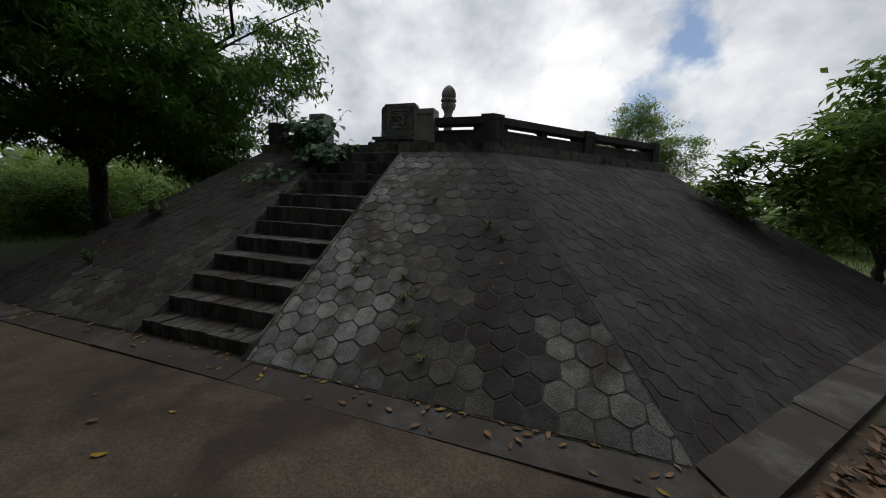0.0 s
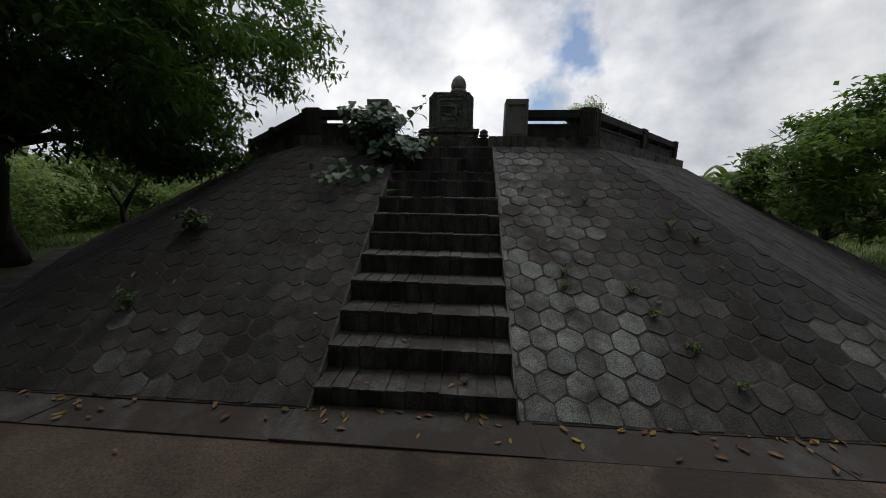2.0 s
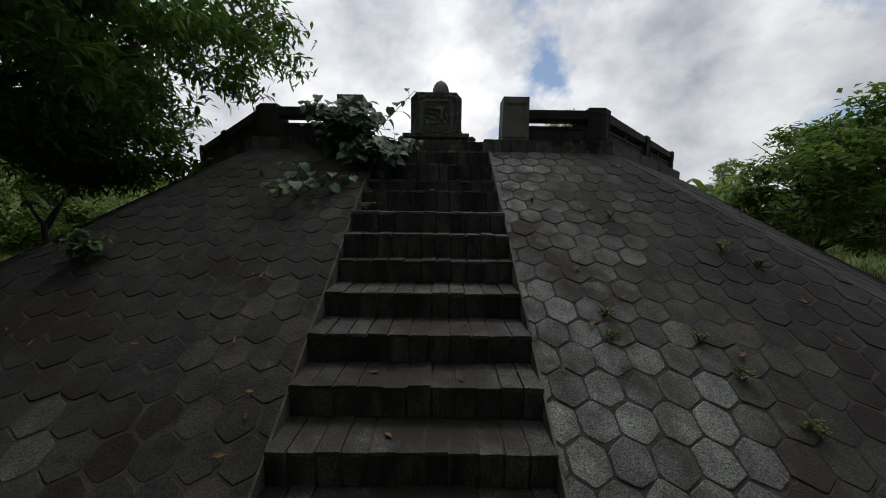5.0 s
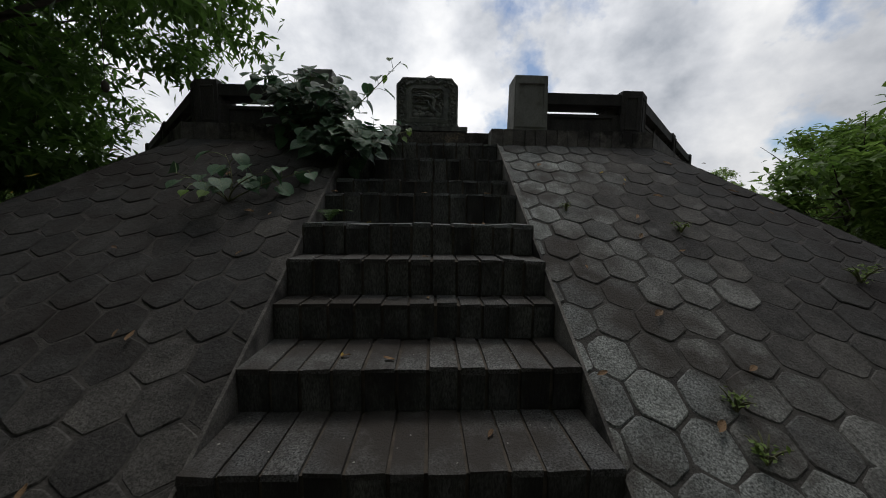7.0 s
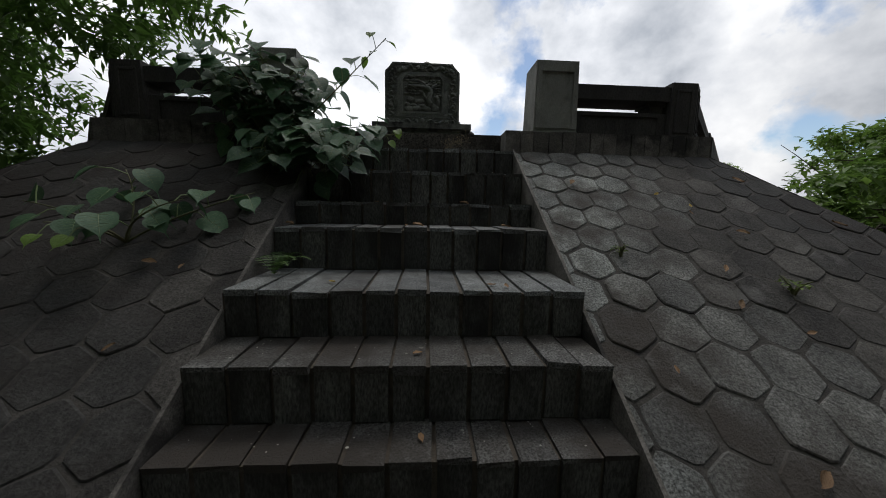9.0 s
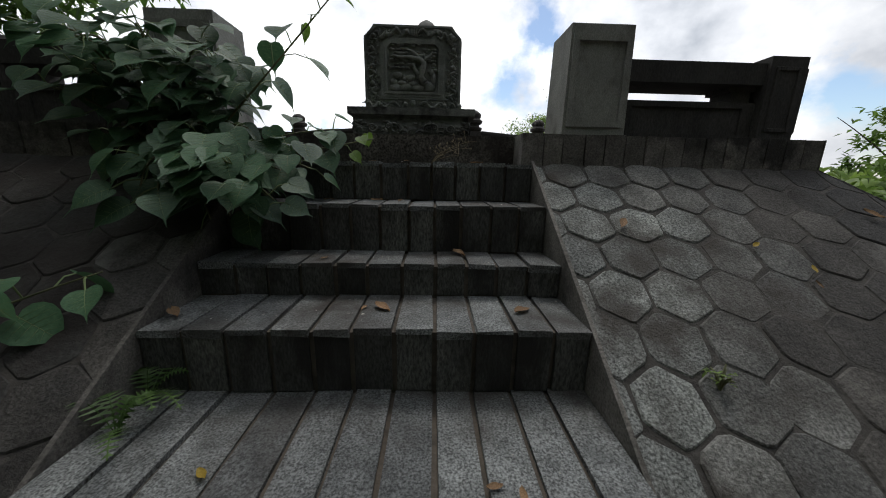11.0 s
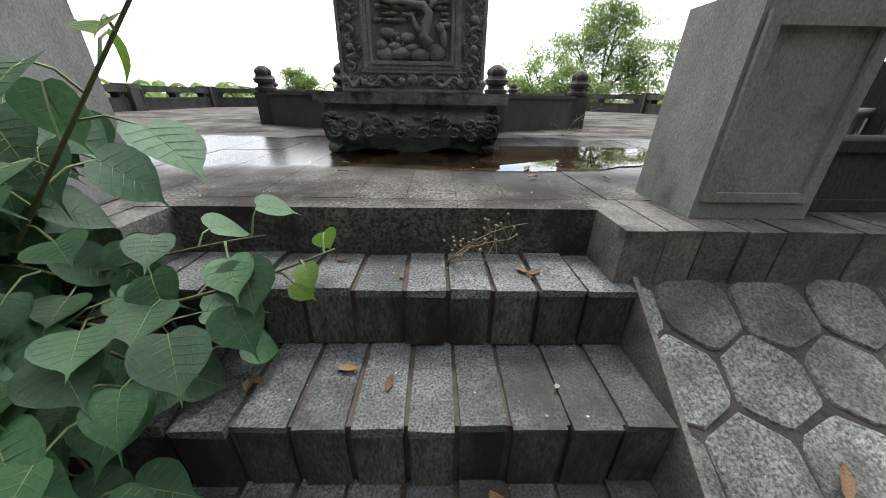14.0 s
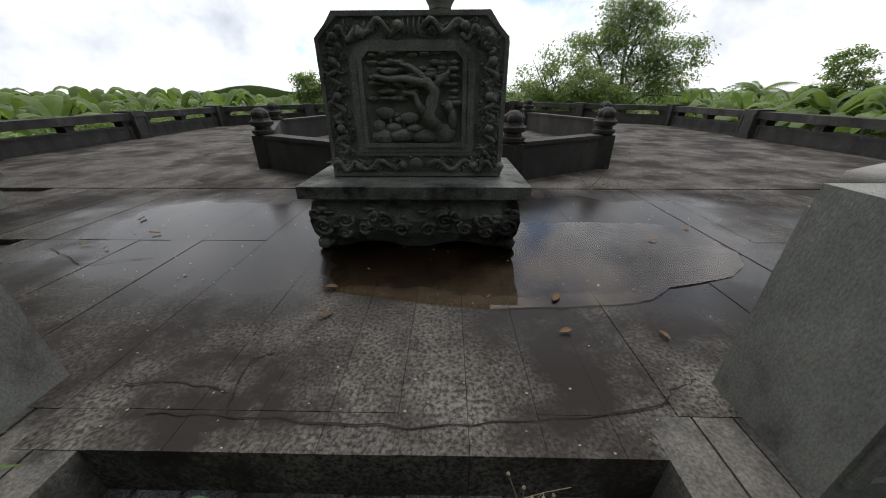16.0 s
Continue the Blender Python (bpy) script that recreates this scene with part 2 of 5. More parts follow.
def water_material():
    m = bpy.data.materials.new("puddle_water")
    m.use_nodes = True
    b = m.node_tree.nodes["Principled BSDF"]
    b.inputs["Base Color"].default_value = (0.60, 0.42, 0.24, 1)
    b.inputs["Roughness"].default_value, b.inputs["IOR"].default_value = 0.01, 1.42
    b.inputs["Transmission Weight"].default_value = 1.0
    return m


WATER = water_material()


def ground_material():
    """Damp brown dirt on the path, dark soil, and grass further out, each with a ragged edge."""
    m = mat("earth", [(0.066, 0.048, 0.034), (0.128, 0.097, 0.07)], 2.2, 0.9, 0.6, 30, (0.045, 0.033, 0.025), 0.9, (0.48, 0.62), 0.3, 70, bump_depth=0.02)
    n, l = m.node_tree.nodes, m.node_tree.links
    b = n["Principled BSDF"]
    co = n.new("ShaderNodeTexCoord")
    nz = n.new("ShaderNodeTexNoise")
    nz.inputs["Scale"].default_value, nz.inputs["Detail"].default_value = 0.5, 8
    l.new(co.outputs["Object"], nz.inputs["Vector"])
    sep = n.new("ShaderNodeSeparateXYZ")
    l.new(co.outputs["Object"], sep.inputs[0])
    ad = n.new("ShaderNodeMath")
    ad.operation = "MULTIPLY_ADD"
    l.new(nz.outputs["Fac"], ad.inputs[0])
    ad.inputs[1].default_value = 5.0
    l.new(sep.outputs["Y"], ad.inputs[2])
    rg = n.new("ShaderNodeMapRange")
    rg.inputs["From Min"].default_value, rg.inputs["From Max"].default_value = 3.2, 5.0
    l.new(ad.outputs[0], rg.inputs["Value"])
    gr = n.new("ShaderNodeMix")
    gr.data_type = "RGBA"
    l.new(rg.outputs[0], gr.inputs["Factor"])
    l.new(b.inputs["Base Color"].links[0].from_socket, gr.inputs["A"])
    gr.inputs["B"].default_value = (0.09, 0.12, 0.035, 1)
    l.new(gr.outputs["Result"], b.inputs["Base Color"])
    return m


EARTH = ground_material()


# ---- building helpers ----
def mesh_of(name, verts, faces, material, smooth=False):
    me = bpy.data.meshes.new(name)
    me.from_pydata([tuple(v) for v in verts], [], [tuple(f) for f in faces])
    me.materials.append(material)
    if smooth:
        me.polygons.foreach_set("use_smooth", [True] * len(me.polygons))
    me.update()
    return me


def from_bm(name, bm, material, smooth=False):
    me = bpy.data.meshes.new(name)
    bmesh.ops.recalc_face_normals(bm, faces=bm.faces)
    bm.to_mesh(me)
    bm.free()
    me.materials.append(material)
    if smooth:
        me.polygons.foreach_set("use_smooth", [True] * len(me.polygons))
    return me


def part(name, bm, material, parent, label="", smooth=False):
    """One mesh object under a thing, in the thing's own space."""
    me = bm if isinstance(bm, bpy.types.Mesh) else from_bm(name, bm, material, smooth)
    ob = new(name, me)
    ob.parent = parent
    return tagged(ob, label)


def thing(name, at, label, category, group="", kind="", turn=0.0):
    ob = new(name)
    ob.matrix_world = pose(*at, 0, 0, turn)
    ob.empty_display_size = 0.1
    return tagged(ob, label, category, group, kind)


def add_box(bm, x0, x1, y0, y1, z0, z1, taper=0.0):
    """A box; taper pulls its top in on every side."""
    t = taper
    vs = [bm.verts.new(p) for p in ((x0, y0, z0), (x1, y0, z0), (x1, y1, z0), (x0, y1, z0),
                                    (x0 + t, y0 + t, z1), (x1 - t, y0 + t, z1), (x1 - t, y1 - t, z1), (x0 + t, y1 - t, z1))]
    return [bm.faces.new([vs[i] for i in f]) for f in ((3, 2, 1, 0), (4, 5, 6, 7), (0, 1, 5, 4), (1, 2, 6, 5), (2, 3, 7, 6), (3, 0, 4, 7))]


def bevelled(bm, width, segments=2, angle=30):
    es = [e for e in bm.edges if len(e.link_faces) == 2 and e.calc_face_angle(0) > radians(angle)]
    bmesh.ops.bevel(bm, geom=es, offset=width, segments=segments, affect="EDGES", profile=0.6)
    return bm


def box_bm(x0, x1, y0, y1, z0, z1, bevel=0.008, taper=0.0, segments=2):
    bm = bmesh.new()
    add_box(bm, x0, x1, y0, y1, z0, z1, taper)
    return bevelled(bm, bevel, segments) if bevel else bm


def prism_bm(outline, z0, z1, bevel=0.0):
    """An upright prism over an outline of (x, y)."""
    bm = bmesh.new()
    lo = [bm.verts.new((x, y, z0)) for x, y in outline]
    hi = [bm.verts.new((x, y, z1)) for x, y in outline]
    bm.faces.new(lo[::-1])
    bm.faces.new(hi)
    for i in range(len(lo)):
        j = (i + 1) % len(lo)
        bm.faces.new((lo[i], lo[j], hi[j], hi[i]))
    return bevelled(bm, bevel) if bevel else bm


def lathe_bm(profile, sides=20, squash=1.0):
    bm = bmesh.new()
    rings = []
    for r, z in profile:
        rings.append([bm.verts.new((r * math.cos(2 * math.pi * k / sides), r * squash * math.sin(2 * math.pi * k / sides), z)) for k in range(sides)])
    for a, b in zip(rings, rings[1:]):
        for k in range(sides):
            bm.faces.new((a[k], a[(k + 1) % sides], b[(k + 1) % sides], b[k]))
    bm.faces.new(rings[0][::-1])
    bm.faces.new(rings[-1])
    return bm


class Bag:
    """Vertices and faces gathered for one mesh."""

    def __init__(self):
        self.v, self.f = [], []

    def add(self, verts, faces):
        o = len(self.v)
        self.v.extend(verts)
        self.f.extend([tuple(i + o for i in f) for f in faces])

    def tube(self, points, radii, sides=6):
        pts = [Vector(p) for p in points]
        verts, faces = [], []
        up = Vector((0.13, 0.29, 0.95))
        for i, p in enumerate(pts):
            d = (pts[min(i + 1, len(pts) - 1)] - pts[max(i - 1, 0)]).normalized()
            a = d.cross(up)
            a = a.normalized() if a.length > 1e-4 else Vector((1, 0, 0))
            b = d.cross(a)
            for k in range(sides):
                w = 2 * math.pi * k / sides
                verts.append(p + (a * math.cos(w) + b * math.sin(w)) * radii[i])
        for i in range(len(pts) - 1):
            for k in range(sides):
                k2 = (k + 1) % sides
                faces.append((i * sides + k, i * sides + k2, (i + 1) * sides + k2, (i + 1) * sides + k))
        faces.append(tuple(range(sides))[::-1])
        faces.append(tuple((len(pts) - 1) * sides + k for k in range(sides)))
        self.add(verts, faces)

    def blob(self, c, r, rings=5, sides=8):
        verts, faces = [], []
        for i in range(rings + 1):
            a = math.pi * i / rings
            for k in range(sides):
                w = 2 * math.pi * k / sides
                verts.append(Vector((c[0] + r[0] * math.sin(a) * math.cos(w), c[1] + r[1] * math.sin(a) * math.sin(w), c[2] + r[2] * math.cos(a))))
        for i in range(rings):
            for k in range(sides):
                faces.append((i * sides + k, (i + 1) * sides + k, (i + 1) * sides + (k + 1) % sides, i * sides + (k + 1) % sides))
        self.add(verts, faces)

    def mesh(self, name, material, smooth=False):
        return mesh_of(name, self.v, self.f, material, smooth)


def curve_points(a, b, c, n=6):
    a, b, c = Vector(a), Vector(b), Vector(c)
    return [a * (1 - t) ** 2 + b * (2 * t * (1 - t)) + c * t * t for t in [i / (n - 1) for i in range(n)]]


# ---- the plan ----
PLAT, CY = 2.315, 8.42
SLOPE, SLOPE0 = 0.697, 0.02
K8 = math.tan(radians(22.5))
STEP_Y = [0.133, 0.39, 0.64, 0.90, 1.21, 1.515, 1.68, 1.905, 2.32, 2.60, 2.806, 3.06]
STEP_Z = [0.178, 0.355, 0.535, 0.716, 0.893, 1.068, 1.26, 1.44, 1.65, 1.777, 1.982, 2.165]
HALF = 0.685
LIP_Y, TOP_Y, FOOT_Y = 3.27, 3.12, 0.07
FOOT_Z, FOOT_SIDE = 0.0688, 8.676


def side_matrix(k):
    """The frame of the octagon's side k: x along it, y inward, with the origin at the world's front side."""
    return Matrix.Translation((0, CY, 0)) @ Matrix.Rotation(radians(45 * k), 4, "Z") @ Matrix.Translation((0, -CY, 0))


def half_at(y):
    return (CY - y) * K8


def ring_corners(front, side):
    """The corners of an octagon whose front side lies front from the centre and whose other sides lie side from it; corner k ends side k."""
    r = math.sqrt(0.5)
    h = side * K8
    out = [Vector((side / r - front, CY - front, 0))]
    for k in range(1, 7):
        out.append(side_matrix(k) @ Vector((h, CY - side, 0)))
    out.append(Vector((front - side / r, CY - front, 0)))
    return out


class Slope:
    """One face of the mound in its own frame: x along the side, s up the slope from the foot, h out of it."""

    def __init__(self, k):
        self.m = side_matrix(k)
        foot = ring_corners(CY - FOOT_Y, FOOT_SIDE)
        inv = self.m.inverted()
        a, b = inv @ foot[k - 1], inv @ foot[k]
        self.y0, self.x0, self.x1 = a.y, a.x, b.x
        self.rise = SLOPE if k == 0 else (SLOPE0 + SLOPE * TOP_Y - FOOT_Z) / (TOP_Y - self.y0)
        self.z0 = SLOPE0 + SLOPE * TOP_Y - self.rise * (TOP_Y - self.y0)
        self.cos = 1 / math.sqrt(1 + self.rise ** 2)
        self.top = (TOP_Y - self.y0) / self.cos

    def at(self, x, s, h):
        return self.m @ Vector((x, self.y0 + s * self.cos - h * self.rise * self.cos, self.z0 + self.rise * s * self.cos + h * self.cos))

    def trim(self, p):
        half = half_at(TOP_Y)
        p = clip(p, 1, (self.x1 - half) / self.top, self.x1 - 0.012)
        p = clip(p, -1, (-self.x0 - half) / self.top, -self.x0 - 0.012)
        return clip(clip(p, 0, 1, self.top - 0.01), 0, -1, 0.0)


# ground: one sheet, finer near the mound
def ground():
    xs = sorted(set([-900, -400, -200, -100, -60, -40] + [round(-30 + 0.75 * i, 2) for i in range(81)] + [40, 60, 100, 200, 400, 900]))
    verts, faces = [], []
    n = len(xs)
    for y in xs:
        for x in xs:
            r = math.hypot(x, y - 4)
            z = 0.05 * noise.noise((x * 0.35, y * 0.35, 0)) - 0.01
            if r > 30:
                z = -0.3
            if y < 0.5 and r < 12:
                z = 0.3 * z + 0.037 * max(0.0, min(1.0, (4.4 - x) / 1.0))
            verts.append((x, y, z))
    for j in range(n - 1):
        for i in range(n - 1):
            faces.append((j * n + i, j * n + i + 1, (j + 1) * n + i + 1, (j + 1) * n + i))
    ob = new("ground", mesh_of("ground", verts, faces, EARTH, True))
    tagged(ob, "damp brown dirt path running into grass and leaf litter", "ground", kind="structure")


ground()


# mound: seven whole slopes, and a front slope that the stairs cut through
def mound():
    bag = Bag()
    zt = SLOPE0 + SLOPE * TOP_Y - 0.02
    half = half_at(TOP_Y)
    for k in range(8):
        f = Slope(k)
        zb = f.z0 - 0.02
        spans = [(f.x0, f.x1, -half, half)] if k else [(f.x0, -HALF - 0.005, -half, -HALF - 0.005), (HALF + 0.005, f.x1, HALF + 0.005, half)]
        for a, b, c, d in spans:
            bag.add([f.m @ Vector(p) for p in ((a, f.y0, zb), (b, f.y0, zb), (d, TOP_Y, zt), (c, TOP_Y, zt), (a, f.y0, -0.25), (b, f.y0, -0.25))], [(0, 1, 2, 3), (4, 5, 1, 0)])
    for s in (-1, 1):
        h = (HALF + 0.005) * s
        bag.add([Vector(p) for p in ((h, FOOT_Y, FOOT_Z - 0.02), (h, TOP_Y, zt), (h, TOP_Y + 0.3, zt), (h, TOP_Y + 0.3, -0.25), (h, FOOT_Y, -0.25))], [(0, 1, 2, 3, 4)])
    ob = new("mound", bag.mesh("mound", MORTAR))
    tagged(ob, "eight-sided earth mound with dark mortar between its pavers", "mound", kind="structure")
    return ob


MOUND = mound()


def platform():
    top = [side_matrix(k) @ Vector((-half_at(3.3), 3.3, 0)) for k in range(8)]
    # the deck is one slab of which the stair mouth is left out by starting behind the lip
    add = prism_bm([(v.x, v.y) for v in top], 1.9, PLAT - 0.03)
    ob = new("platform", from_bm("platform", add, FLOOR))
    tagged(ob, "wet weathered concrete deck of the platform", "floor", kind="structure")
    return ob


PLATFORM = platform()


def deck_screed():
    """The smooth concrete ring behind the tiled front."""
    o = [side_matrix(k) @ Vector((-half_at(3.36), 3.36, 0)) for k in range(8)]
    pts = [(v.x, v.y) for v in o]
    # clipped to y > 5.35
    out = []
    for (x0, y0), (x1, y1) in zip(pts, pts[1:] + pts[:1]):
        if y0 >= 5.35:
            out.append((x0, y0))
        if (y0 - 5.35) * (y1 - 5.35) < 0:
            t = (5.35 - y0) / (y1 - y0)
            out.append((x0 + t * (x1 - x0), 5.35))
    ob = new("floor", from_bm("floor", prism_bm(out, PLAT - 0.04, PLAT), FLOOR))
    tagged(ob, "smooth grey concrete floor with damp stains", "floor", kind="structure")
    return ob


deck_screed()


# ---- stairs ----
STAIRS = thing("stairs", (0, 0, 0), "steep flight of grey granite slab steps set in the mound", "stairs", kind="structure")


def stairs():
    core = bmesh.new()
    for i in range(12):
        y1 = (STEP_Y + [LIP_Y])[i + 1] + 0.05
        add_box(core, -HALF - 0.002, HALF + 0.002, STEP_Y[i] + 0.012, y1, -0.2 if i == 0 else STEP_Z[i - 1] - 0.02, STEP_Z[i] - 0.013)
    part("stair_core", core, STEP_CORE, STAIRS, "brown mortar bed")
    rnd = random.Random(5)
    for i in range(12):
        z0 = (0.02 if i == 0 else STEP_Z[i - 1]) + 0.002
        z1 = STEP_Z[i]
        y0, y1 = STEP_Y[i], (STEP_Y + [LIP_Y])[i + 1] + 0.01
        x = -HALF
        widths = [rnd.uniform(0.108, 0.135) for _ in range(11)]
        f = 2 * HALF / sum(widths)
        for w in widths:
            w *= f
            dy, dz = rnd.uniform(-0.007, 0.006), rnd.uniform(-0.005, 0.004)
            bm = bmesh.new()
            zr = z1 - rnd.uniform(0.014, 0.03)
            # separate riser piece, its colour darkened for algae and for front-face shade
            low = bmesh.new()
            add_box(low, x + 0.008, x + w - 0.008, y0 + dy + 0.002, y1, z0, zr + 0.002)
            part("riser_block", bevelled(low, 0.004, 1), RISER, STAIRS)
            add_box(bm, x + 0.007, x + w - 0.007, y0 + dy, y1, zr + 0.001, z1 + dz)
            for v in bm.verts:
                v.co += Vector((rnd.uniform(-0.003, 0.003), rnd.uniform(-0.004, 0.003), rnd.uniform(-0.003, 0.002)))
            bevelled(bm, 0.006, 1)
            # the lower seven treads get the copy with shade painted in
            part("step_slab", bm, SLAB_SHADED if i < 7 else SLAB, STAIRS)
            x += w


stairs()


# ---- pavers on the slopes ----
def clip(poly, a, b, c):
    """The part of a polygon where a*x + b*y <= c."""
    out = []
    for (x0, y0), (x1, y1) in zip(poly, poly[1:] + poly[:1]):
        d0, d1 = a * x0 + b * y0 - c, a * x1 + b * y1 - c
        if d0 <= 0:
            out.append((x0, y0))
        if d0 * d1 < 0:
            t = d0 / (d0 - d1)
            out.append((x0 + t * (x1 - x0), y0 + t * (y1 - y0)))
    return out


def hexes(rnd, xmin, xmax, pitch=0.205, tight=0.0):
    """Hexagons in the slope's own plane: x along the side, s up the slope from the foot."""
    rowh = pitch * 0.866
    rows = int(4.4 / rowh) + 2
    for r in range(rows):
        s = r * rowh + 0.06
        for c in range(-60, 61):
            x = (c + 0.5 * (r % 2)) * pitch + 0.02
            if not xmin - 0.2 < x < xmax + 0.2:
                continue
            p = []
            for k in range(6):
                a = radians(60 * k + 30)
                rr = pitch / math.sqrt(3) * (rnd.uniform(0.925, 0.985) + tight)
                p.append((x + rr * math.cos(a) + rnd.uniform(-0.006, 0.006), s + rr * math.sin(a) + rnd.uniform(-0.006, 0.006)))
            yield x, s, p


def worn(poly, rnd):
    """The outline with its corners knocked off and its sides a little uneven."""
    out = []
    n = len(poly)
    for i in range(n):
        a, b, c = Vector(poly[i - 1]), Vector(poly[i]), Vector(poly[(i + 1) % n])
        for q in (a, c):
            out.append(tuple(b.lerp(q, rnd.uniform(0.05, 0.17)) + Vector((rnd.uniform(-0.004, 0.004), rnd.uniform(-0.004, 0.004)))))
    return out


def paver_mesh(poly, rnd, face):
    h = rnd.uniform(-0.004, 0.003) - 0.011
    tilt = (rnd.uniform(-0.02, 0.02), rnd.uniform(-0.02, 0.02))
    cx, cs = sum(p[0] for p in poly) / len(poly), sum(p[1] for p in poly) / len(poly)
    n = len(poly)
    vs = []
    for grow, dh in ((1.0, -0.03), (1.0, -0.005), (0.95, 0.0)):
        for x, s in poly:
            x, s = cx + (x - cx) * grow, cs + (s - cs) * grow
            vs.append(face.at(x, s, h + dh + tilt[0] * (x - cx) + tilt[1] * (s - cs)))
    fs = [tuple(2 * n + i for i in range(n))]
    for a in (0, n):
        for i in range(n):
            j = (i + 1) % n
            fs.append((a + i, a + j, a + n + j, a + n + i))
    return vs, fs


def slope_pavers():
    rnd = random.Random(11)
    front = Slope(0)
    rest = Bag()

    def area(p):
        return abs(sum(a[0] * b[1] - a[1] * b[0] for a, b in zip(p, p[1:] + p[:1]))) / 2 if len(p) > 2 else 0

    for sgn in (1, -1):
        for x, s, p in hexes(rnd, 0.6, 4.3) if sgn > 0 else hexes(rnd, -4.3, -0.6):
            p = clip(front.trim(p), -sgn, 0, -(HALF + 0.014))
            if area(p) < 0.004:
                continue
            vs, fs = paver_mesh(worn(p, rnd), rnd, front)
            # right of the stairs the pavers get darker outward in ragged steps; the left is darker throughout
            tint = abs(x) - 0.5 * noise.noise((x * 1.3, s * 0.9, 3.0)) - 0.5 * max(0.0, min(1.0, 1.7 - s)) + rnd.uniform(-0.2, 0.2)
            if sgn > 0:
                m = HEX if tint < 0.98 else HEX_MID if tint < 1.5 or (x + 0.45 * s > 3.3 and s < 0.85) else HEX_ODD if tint < 2.05 else None
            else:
                m = (HEX_MID if rnd.random() < 0.4 else HEX_ODD) if abs(x + 2.1) < 0.5 and s < 0.7 else HEX_ODD if tint < 0.85 else HEX_DARK if tint < 1.6 else None
            if abs(x) > 2.0 and m is None:
                rest.add(vs, fs)
                continue
            ob = new("paver", mesh_of("paver", vs, fs, m or HEX_DARK))
            ob.parent = MOUND
    # the neighbouring slopes take the darkest paver colour all over
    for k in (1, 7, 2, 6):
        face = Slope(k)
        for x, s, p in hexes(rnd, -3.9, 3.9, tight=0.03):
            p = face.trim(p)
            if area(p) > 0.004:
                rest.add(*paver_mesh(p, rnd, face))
    ob = new("paver_field", rest.mesh("paver_field", HEX_DARK))
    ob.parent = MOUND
    tagged(ob, "dark hexagonal pavers on the outer slopes", kind="stuff")
    # stair cheeks: narrow concrete edging on both sides
    for s in (-1, 1):
        bm = bmesh.new()
        a, b = front.at(0, 0, 0), front.at(0, front.top, 0)
        x0, x1 = sorted((s * (HALF - 0.002), s * (HALF + 0.012)))
        pts = [(a.y - 0.02, a.z + 0.004), (b.y, b.z + 0.004), (b.y, b.z - 0.3), (a.y - 0.02, a.z - 0.3)]
        lo = [bm.verts.new((x0, y, z)) for y, z in pts]
        hi = [bm.verts.new((x1, y, z)) for y, z in pts]
        bm.faces.new(lo)
        bm.faces.new(hi[::-1])
        for i in range(4):
            bm.faces.new((lo[i], hi[i], hi[(i + 1) % 4], lo[(i + 1) % 4]))
        bevelled(bm, 0.008, 1)
        part("stair_cheek", bm, CURB, STAIRS)


HEX_MID = mat("mid_grey_paver", [(0.088, 0.088, 0.083), (0.19, 0.19, 0.18)], 8, 0.88, 0.8, 80, (0.055, 0.047, 0.04), 1.7, (0.46, 0.6), 0.45, 115, 0.35)
HEX_ODD = mat("mottled_dark_paver", [(0.042, 0.039, 0.036), (0.097, 0.091, 0.084)], 7, 0.9, 0.8, 70, (0.17, 0.165, 0.155), 2.4, (0.57, 0.72), 0.35, 110, 0.35)


# ---- kerb apron round the foot ----
def apron():
    ob = thing("kerb_apron", (0, 0, 0), "cracked concrete apron strip round the foot of the mound", "kerb", kind="structure")
    inner = ring_corners(CY - FOOT_Y - 0.06, FOOT_SIDE - 0.06)
    outer = ring_corners(CY - FOOT_Y + 0.27, FOOT_SIDE + 0.27)
    rnd = random.Random(3)
    for k in range(8):
        a, b, c, d = inner[k - 1], inner[k], outer[k - 1], outer[k]
        n = 5
        for i in range(n):
            u0, u1 = i / n + 0.0006, (i + 1) / n - 0.0006
            z = (0.066 if k else 0.044) + rnd.uniform(-0.004, 0.004)
            v = [a.lerp(b, u0), a.lerp(b, u1), c.lerp(d, u1), c.lerp(d, u0)]
            bm = prism_bm([(p.x, p.y) for p in v], -0.15, z)
            for w in bm.verts:
                if w.co.z > 0:
                    w.co.z += rnd.uniform(-0.004, 0.004)
            bevelled(bm, 0.008, 1)
            part("kerb_slab", bm, APRON, ob)


apron()


# ---- curb of upright bricks round the platform ----
def curb():
    ob = thing("platform_curb", (0, 0, 0), "dark stained curb of upright bricks round the platform", "curb", kind="structure")
    rnd = random.Random(8)
    for s in (-1, 1):
        x, xe = 0.63, half_at(TOP_Y)
        while x < xe - 0.03:
            w = min(rnd.uniform(0.095, 0.115), xe - x)
            bm = bmesh.new()
            x0, x1 = sorted((s * (x + 0.003), s * (x + w - 0.003)))
            add_box(bm, x0, x1, TOP_Y - 0.02 + rnd.uniform(-0.004, 0.004), 3.369, 2.06, PLAT + rnd.uniform(-0.004, 0.002))
            bevelled(bm, 0.006, 1)
            part("brick", bm, CURB, ob)
            x += w
    for k in range(1, 8):
        m = side_matrix(k)
        a, b = half_at(TOP_Y - 0.02), half_at(3.36)
        v = [m @ Vector(p) for p in ((-a, TOP_Y - 0.02, 0), (a, TOP_Y - 0.02, 0), (b, 3.36, 0), (-b, 3.36, 0))]
        part("curb_side", prism_bm([(p.x, p.y) for p in v], 2.0, PLAT, 0.008), CURB, ob)


curb()


